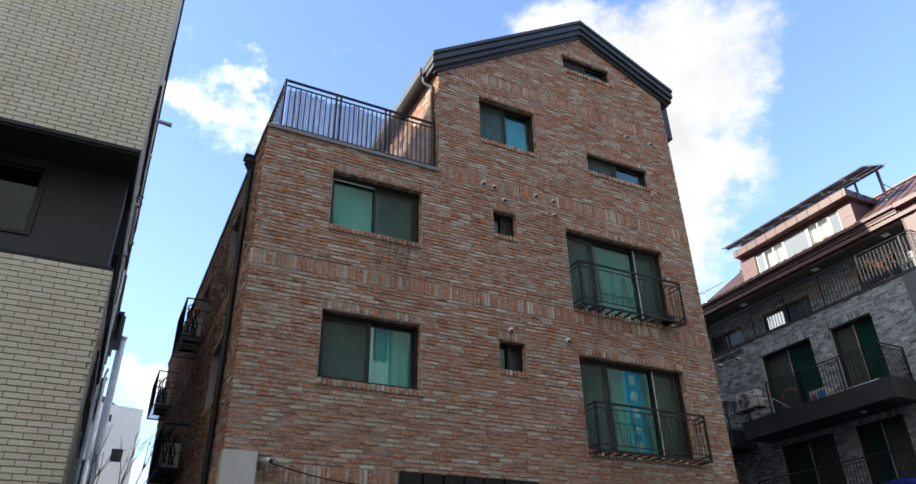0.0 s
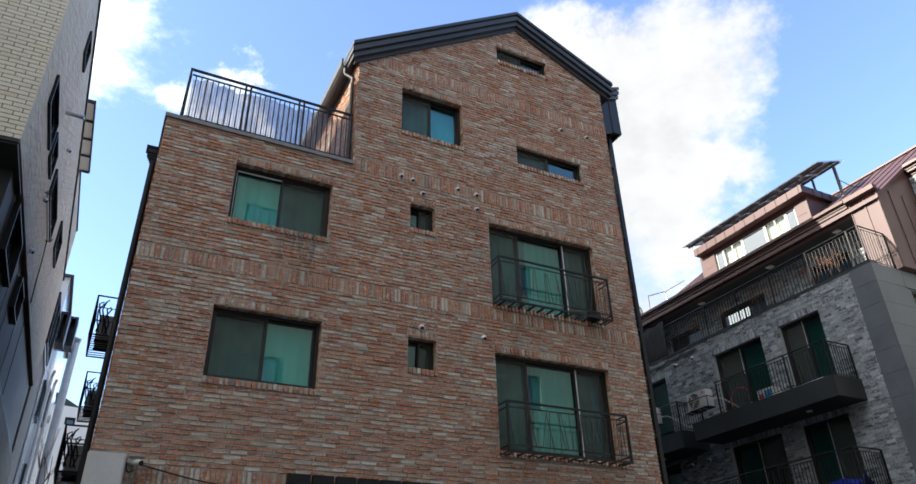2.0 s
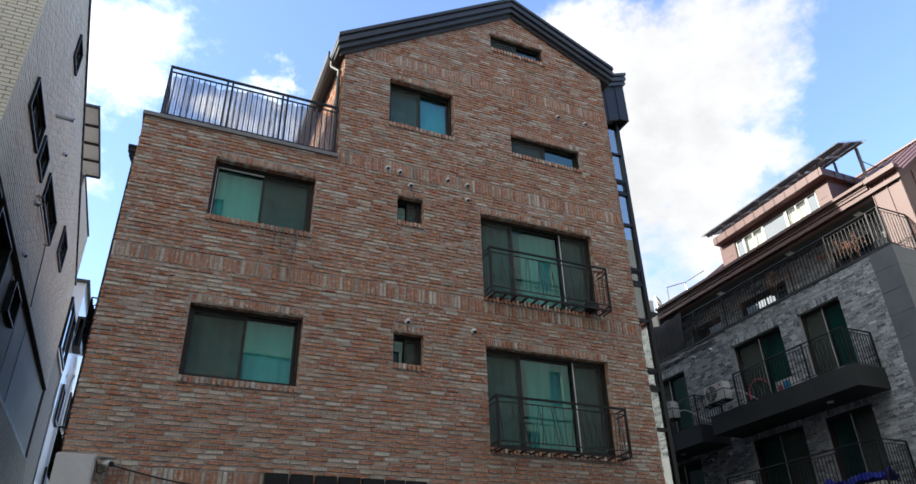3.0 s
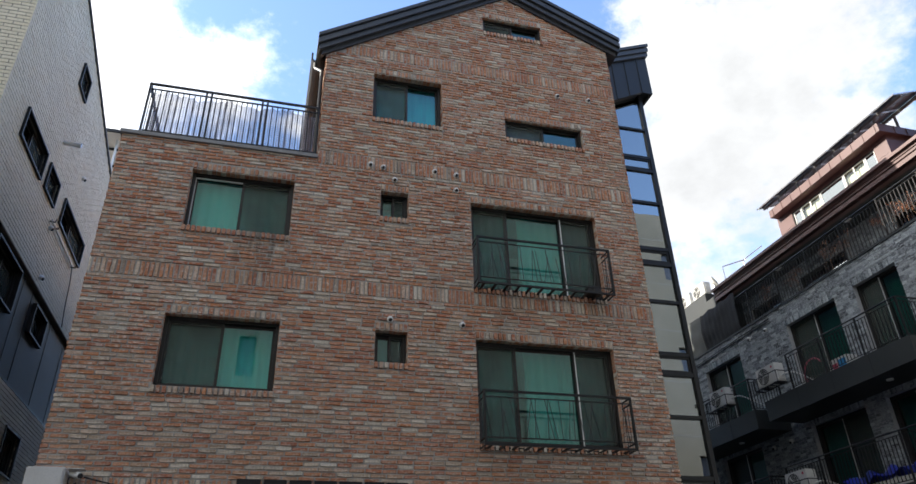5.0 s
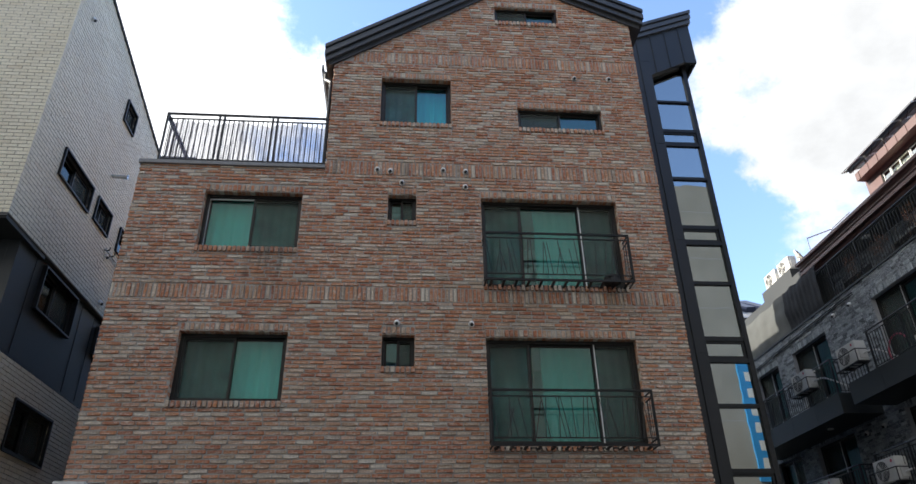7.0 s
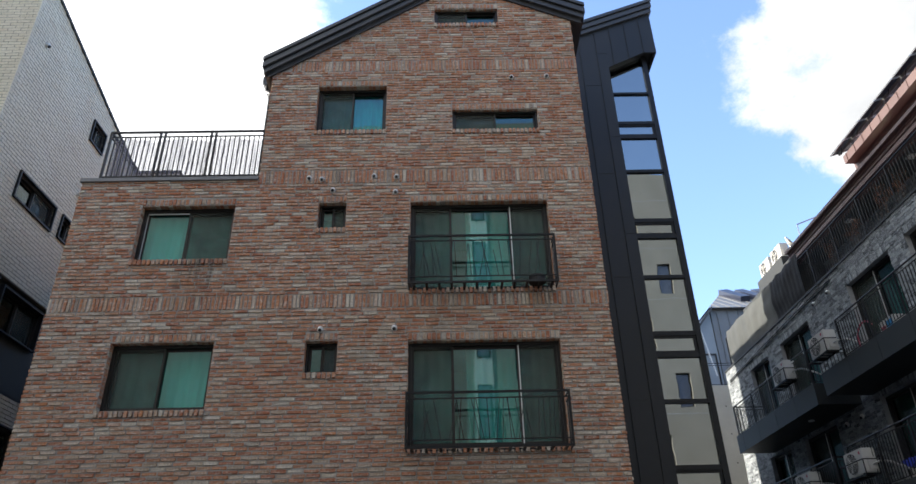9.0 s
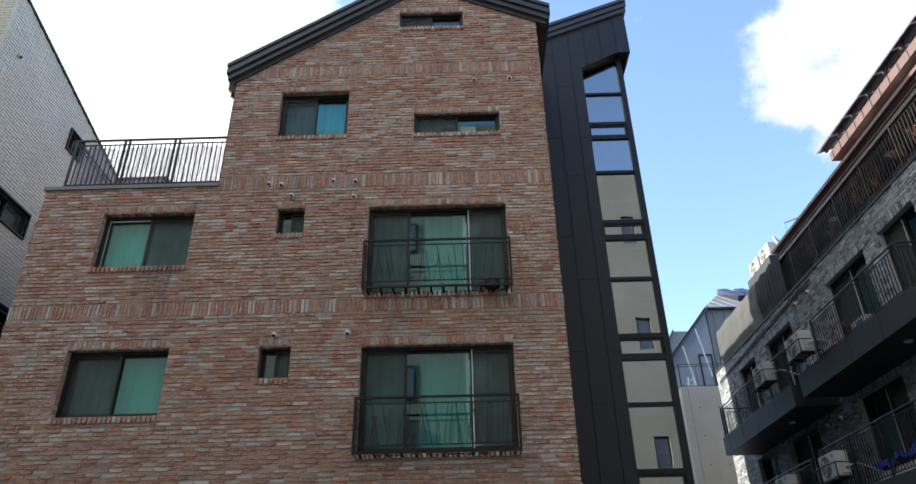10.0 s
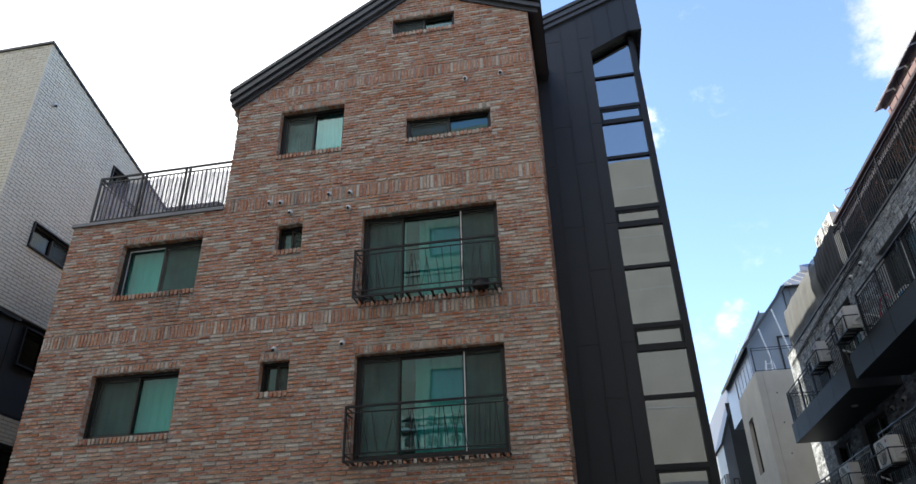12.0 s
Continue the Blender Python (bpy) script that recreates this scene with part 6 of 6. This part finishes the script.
# ================= the gap between the houses, further back =================
alley = thing("glazed_house", (-2, 27, 0), "house with glossy white wall panels at the end of the gap", "house")
AX = -0.28
AM = EAST(AX)
part("wall", boxed(-6, AX, 23.6, 36, 0, 11.7), STONE_BROWN, alley, "brown stone wall with glossy panels on it")
part("ledge", boxed(AX + 0.001, AX + 0.06, 23.6, 26.1, 9.86, 9.96), ALU, alley, "pale ledge under a window")
part("ledge", boxed(AX + 0.001, AX + 0.06, 26.1, 26.2, 8.9, 9.96), ALU, alley)
wv = part("window", casing(bmesh.new(), 23.7, 26.0, 10.0, 11.75, 0.09, -0.10, 0.0, AM), BLACK_STEEL, alley, "black-framed window under the eave")
for y in (24.85,):
    part("mullion", boxed(y - 0.05, y + 0.05, -0.09, 0.0, 10.09, 11.66, m=AM), BLACK_STEEL, wv)
for a, b in ((23.79, 24.80), (24.90, 25.91)):
    part("pane", boxed(a, b, -0.05, -0.03, 10.09, 11.66, m=AM), MIRROR_GLASS, wv)
for k_ in range(6):
    for j in range(4):
        y, z = 26.3 + 1.6 * k_, 0.3 + 2.85 * j
        part("panel", boxed(y, y + 1.57, -0.045, -0.002, z, z + 2.82, m=AM), GLOSS_WHITE, alley, "glossy white panel")
for y, z in ((27.2, 8.6), (28.4, 6.0), (30.2, 9.2), (28.4, 3.4)):
    part("window", casing(bmesh.new(), y, y + 0.9, z, z + 1.3, 0.07, -0.11, -0.046, AM), BLACK_STEEL, alley, "small black-framed window")
for y0, x1, z0, z1 in ((26.9, 0.03, 11.2, 12.36), (31.2, 0.10, 12.6, 13.9)):
    part("eave_frame", casing(bmesh.new(), AX + 0.002, x1, z0, z1, 0.09, y0, y0 + 0.8, I4), BLACK_STEEL, alley, "black open box frame under the eave")
    part("eave_lining", boxed(AX + 0.09, x1 - 0.09, y0 + 0.5, y0 + 0.6, z0 + 0.09, z1 - 0.09), BRONZE, alley)
part("wall", boxed(-6, AX, 26.9, 36, 11.7, 13.7), GLOSS_WHITE, alley, "glossy upper wall")
part("roof", prism([(-6, 13.702), (AX + 0.1, 13.702), (AX + 0.1, 13.8), (-6, 13.8)], 26.8, 36.2), SLAB_METAL, alley, "dark roof")
for x, y, zt, r_ in ((0.15, 32.6, 13.3, 0.16), (-0.16, 28.9, 10.6, 0.05), (-0.14, 31.0, 10.9, 0.05)):
    d = thing("duct_pipe", (x, y, 0), "tall galvanised exhaust duct on a side wall" if r_ > 0.1 else "thin grey drain pipe on a side wall", "duct" if r_ > 0.1 else "pipe", "exhaust ducts" if r_ > 0.1 else "drain pipes")
    part("tube", rods([((x, y, 0), (x, y, zt))], r_, 18), GALVANISED if r_ > 0.1 else ALU, d)
    part("elbow", rods([((x, y, zt - 0.02), (x + 0.05, y - 0.10, zt + 0.16))], r_ * 1.04, 18), GALVANISED if r_ > 0.1 else ALU, d)
    for z in (2.5, 4.6, 6.6, 8.9):
        part("clamp", rods([((x, y, z), (x, y, z + 0.05))], r_ + 0.012, 16), STEEL, d)
        part("bracket", boxed(AX, x, y - 0.02, y + 0.02, z, z + 0.04), STEEL, d)


def bare_tree(name, at, height, seed, label, spread=0.5, leaves=0):
    r = random.Random(seed)
    e = thing(name, at, label, "tree" if height > 2 else "plant")
    tips = []

    def grow(bm, p, d, length, rad, depth):
        q = p + d * length
        rod(bm, p, q, rad, 6, r2=rad * 0.62)
        if depth == 0:
            tips.append(q)
            return
        for _ in range(r.choice((2, 3))):
            nd = (d + Vector((r.uniform(-1, 1), r.uniform(-1, 1), r.uniform(-0.2, 0.7))) * spread).normalized()
            grow(bm, p + d * length * r.uniform(0.6, 1.0), nd, length * r.uniform(0.6, 0.8), rad * 0.6, depth - 1)

    bm = bmesh.new()
    grow(bm, Vector(at), Vector((0, 0, 1)), height * 0.36, height * (0.010 if height > 2 else 0.006), 5)
    part("crown", bm, TWIG, e)
    if leaves:
        bl = bmesh.new()
        for t in tips:
            for _ in range(leaves):
                c = t + Vector((r.uniform(-1, 1), r.uniform(-1, 1), r.uniform(-1, 1))) * 0.05
                a, b = Vector((r.uniform(-1, 1), r.uniform(-1, 1), r.uniform(-1, 1))).normalized() * 0.02, Vector((r.uniform(-1, 1), r.uniform(-1, 1), r.uniform(-1, 1))).normalized() * 0.011
                bl.faces.new([bl.verts.new(v) for v in (c - a, c + b, c + a, c - b)])
        tagged(part("leaves", bl, DRY_LEAF, e, "dry russet leaves"), kind="stuff")
    return e


bare_tree("bare_tree", (0.95, 34, 0), 11.5, 3, "leafless thin tree at the end of the gap", 0.45)

# ================= terrace and balconies of the grey house =================
for i, (y, h, sd, lv_) in enumerate(((10.7, 0.85, 1, 2), (11.4, 0.95, 2, 3), (12.9, 1.0, 3, 1), (13.6, 1.15, 4, 1), (15.0, 0.9, 5, 1), (16.2, 1.0, 6, 1))):
    p = thing("planter", (RX + 0.42, y, RTOP), "long terracotta planter on a terrace edge" if i != 2 else "terracotta planter with bare stems", "planter", "terrace planters")
    part("trough", boxed(RX + 0.32, RX + 0.56, y - 0.3, y + 0.3, RTOP + 0.002, RTOP + 0.25, bevel=0.01), TERRACOTTA, p)
    bare_tree("dry_plant", (RX + 0.44, y - 0.12, RTOP + 0.22), h, 30 + sd, "dry shrub with bare russet twigs in a planter", 0.75, lv_)
    bare_tree("dry_plant", (RX + 0.44, y + 0.14, RTOP + 0.22), h * 0.8, 50 + sd, "dry shrub with bare russet twigs in a planter", 0.75, lv_)


def hung_cloth(name, y0, y1, z0, z1, bulge, material, label, category):
    bm = bmesh.new()
    g = []
    for k in range(13):
        f = k / 12
        row = []
        for i in range(49):
            y = y0 + (y1 - y0) * i / 48
            x = RX + 0.03 - bulge * math.sin(math.pi * f) ** 0.8 - 0.005 * math.sin(i * 1.1) - 0.035 * noise.noise(Vector((y * 1.5, f * 3, 1)))
            row.append(bm.verts.new((x, y, z0 + (z1 - z0) * f + 0.03 * math.sin(i * 0.4) * f)))
        g.append(row)
    for k in range(12):
        for i in range(48):
            bm.faces.new((g[k][i], g[k][i + 1], g[k + 1][i + 1], g[k + 1][i]))
    ob = part(name, bm, material)
    for p in ob.data.polygons:
        p.use_smooth = True
    return tagged(ob, label, category)


NET = sheer("grey_net", (0.10, 0.105, 0.10), 0.80, 0.9)
hung_cloth("shade_cloth", 17.25, 19.25, RTOP + 0.03, 11.48, 0.05, TARP, "black shade cloth tied over a terrace railing", "cloth")
hung_cloth("shade_net", 19.26, 23.3, RTOP + 0.03, 11.45, 0.05, NET, "grey mesh net bulging over a terrace railing", "net")
dish = thing("satellite_dish", (20.6, 19.4, 13.0), "small grey satellite dish on a roof corner", "satellite dish")
bm = bmesh.new()
bmesh.ops.create_cone(bm, cap_ends=True, segments=20, radius1=0.05, radius2=0.28, depth=0.10)
bmesh.ops.transform(bm, matrix=pose(20.5, 19.9, 13.25, 60, 0, 60), verts=bm.verts)
part("bowl", bm, BOX_GREY, dish)
part("mast", rods([((20.5, 19.9, 12.55), (20.5, 19.9, 13.25))], 0.02, 8), STEEL, dish)
rail2 = thing("roof_rail", (21.2, 18.8, 13.6), "thin steel guard rail on the roof end", "railing")
part("frame", rods([((20.6, 19.3, 13.65), (21.6, 19.3, 14.05)), ((20.6, 19.3, 13.0), (20.6, 19.3, 13.65)), ((21.6, 19.3, 13.6), (21.6, 19.3, 14.05)), ((21.6, 19.3, 14.05), (21.6, 18.2, 14.05))], 0.02, 6), STEEL, rail2)
# hose, boxes, rail goods
hose = [(18.35 + 0.0, 13.95 + 0.36 * math.cos(a), 7.58 + 0.36 * math.sin(a)) for a in np.linspace(-0.4, 2.6, 12)]
cable("hose", hose, 0.02, PINK, "pink hose looped behind a balcony railing", "hose")
bx = thing("carton", (18.4, 12.95, 7.28), "printed carton behind a balcony railing", "box")
part("body", boxed(18.25, 18.6, 12.7, 13.25, 7.282, 7.62, bevel=0.004), WHITE_METAL, bx)
part("print", boxed(18.243, 18.249, 12.76, 13.0, 7.33, 7.56), BLUE_SIGN, bx)
part("print", boxed(18.243, 18.249, 13.04, 13.2, 7.36, 7.5), PINK, bx)
rk = thing("drying_rack", (18.3, 11.9, 7.3), "white folded drying rack on a balcony floor", "rack")
for i in range(5):
    part("bar", rods([((18.2 + 0.05 * i, 11.2, 7.34 + 0.02 * i), (18.2 + 0.05 * i, 12.5, 7.32 + 0.02 * i))], 0.011, 6), ALU, rk)
part("frame", rods([((18.15, 11.2, 7.31), (18.5, 11.2, 7.40))], 0.013, 6), ALU, rk)
bt = bmesh.new()
g = []
for k in range(9):
    g.append([bt.verts.new((18.15 + 0.07 * k, 10.85 + 0.075 * i, 4.60 + 0.22 * (0.5 + noise.noise(Vector((i * 0.21, k * 0.4, 2)))) + 0.12 * math.sin(k * 0.4))) for i in range(41)])
for k in range(8):
    for i in range(40):
        bt.faces.new((g[k][i], g[k][i + 1], g[k + 1][i + 1], g[k + 1][i]))
tagged(part("tarpaulin", bt, BLUE_TARP), "crumpled bright blue tarpaulin on a balcony", "tarpaulin")
stack = thing("storage_crate", (18.4, 12.3, 4.42), "plastic crates under a blue tarpaulin", "crate")
part("body", boxed(18.2, 18.65, 10.95, 13.7, 4.421, 4.62), BOX_GREY, stack)
for k_, z in enumerate((9.93, 9.99)):
    cable("conduit", [(RX - 0.03, 23.8, z - 0.25), (RX - 0.03, 20.0, z - 0.1), (RX - 0.03, 16.2, z), (RX - 0.03, 15.9, z - 0.02)], 0.012, RUBBER, "thin conduit along a grey brick wall", "pipe")
for y, z in ((15.15, 7.75), (17.45, 7.80), (15.0, 4.92), (17.6, 4.92)):
    cable("refrigerant_line", [(18.0, y - 0.42, z), (18.1, y - 0.6, z + 0.08), (18.4, y - 0.75, z - 0.1), (18.8, y - 0.8, z - 0.3), (RX, y - 0.8, z - 0.3)], 0.022, ALU, "white insulated pipe from an air conditioner", "pipe")
# deck goods of the concrete house
lad = thing("step_ladder", (19.4, 28.3, 10.3), "aluminium step ladder on a roof deck", "ladder")
for p, q in (((19.2, 28.0, 10.3), (19.4, 28.3, 11.4)), ((19.6, 28.0, 10.3), (19.6, 28.3, 11.4)), ((19.2, 28.6, 10.3), (19.4, 28.3, 11.4)), ((19.6, 28.6, 10.3), (19.6, 28.3, 11.4))):
    part("leg", rods([(p, q)], 0.025, 6), ALU, lad)
for i in range(4):
    part("step", rods([((19.22 + 0.04 * i, 28.04 + 0.07 * i, 10.5 + 0.25 * i), (19.6, 28.04 + 0.07 * i, 10.5 + 0.25 * i))], 0.02, 6), ALU, lad)

for x, y, h, mat_, lab in ((20.1, 27.5, 0.34, BLUE_TARP, "dark blue plastic bucket on a roof deck"), (20.6, 27.4, 0.30, WHITE_METAL, "white plastic bucket on a roof deck"), (21.1, 27.6, 0.26, WHITE_METAL, "white plastic bucket on a roof deck")):
    bk = thing("bucket", (x, y, 10.3), lab, "bucket", "buckets on the deck")
    bm = bmesh.new()
    bmesh.ops.create_cone(bm, cap_ends=True, segments=16, radius1=0.15, radius2=0.19, depth=h, matrix=Matrix.Translation((x, y, 10.302 + h / 2)))
    part("body", bm, mat_, bk)
    bm = bmesh.new()
    bmesh.ops.create_cone(bm, cap_ends=True, segments=16, radius1=0.205, radius2=0.20, depth=0.03, matrix=Matrix.Translation((x, y, 10.317 + h)))
    part("rim", bm, mat_, bk)


# ---- single bricks of the front, nearest to the lane ----
@functools.lru_cache(maxsize=None)
def brick_data(w, h, k):
    r = random.Random(int(w * 1000) * 7 + int(h * 1000) + k)
    v, f = brick_mesh(r, w, h, 0.007 + 0.006 * k, 0.012, 0.006, 0.006)
    me = bpy.data.meshes.new("brick")
    me.from_pydata(v, [], f)
    me.materials.append(RED_BRICK)
    return me


for i, (x0, x1, z0, z1) in enumerate(near):
    ob = new("brick", brick_data(round(x1 - x0, 2), round(z1 - z0, 3), i % 3))
    ob.parent = face
    ob.matrix_basis = M @ Matrix.Translation((x0, 0, z0))
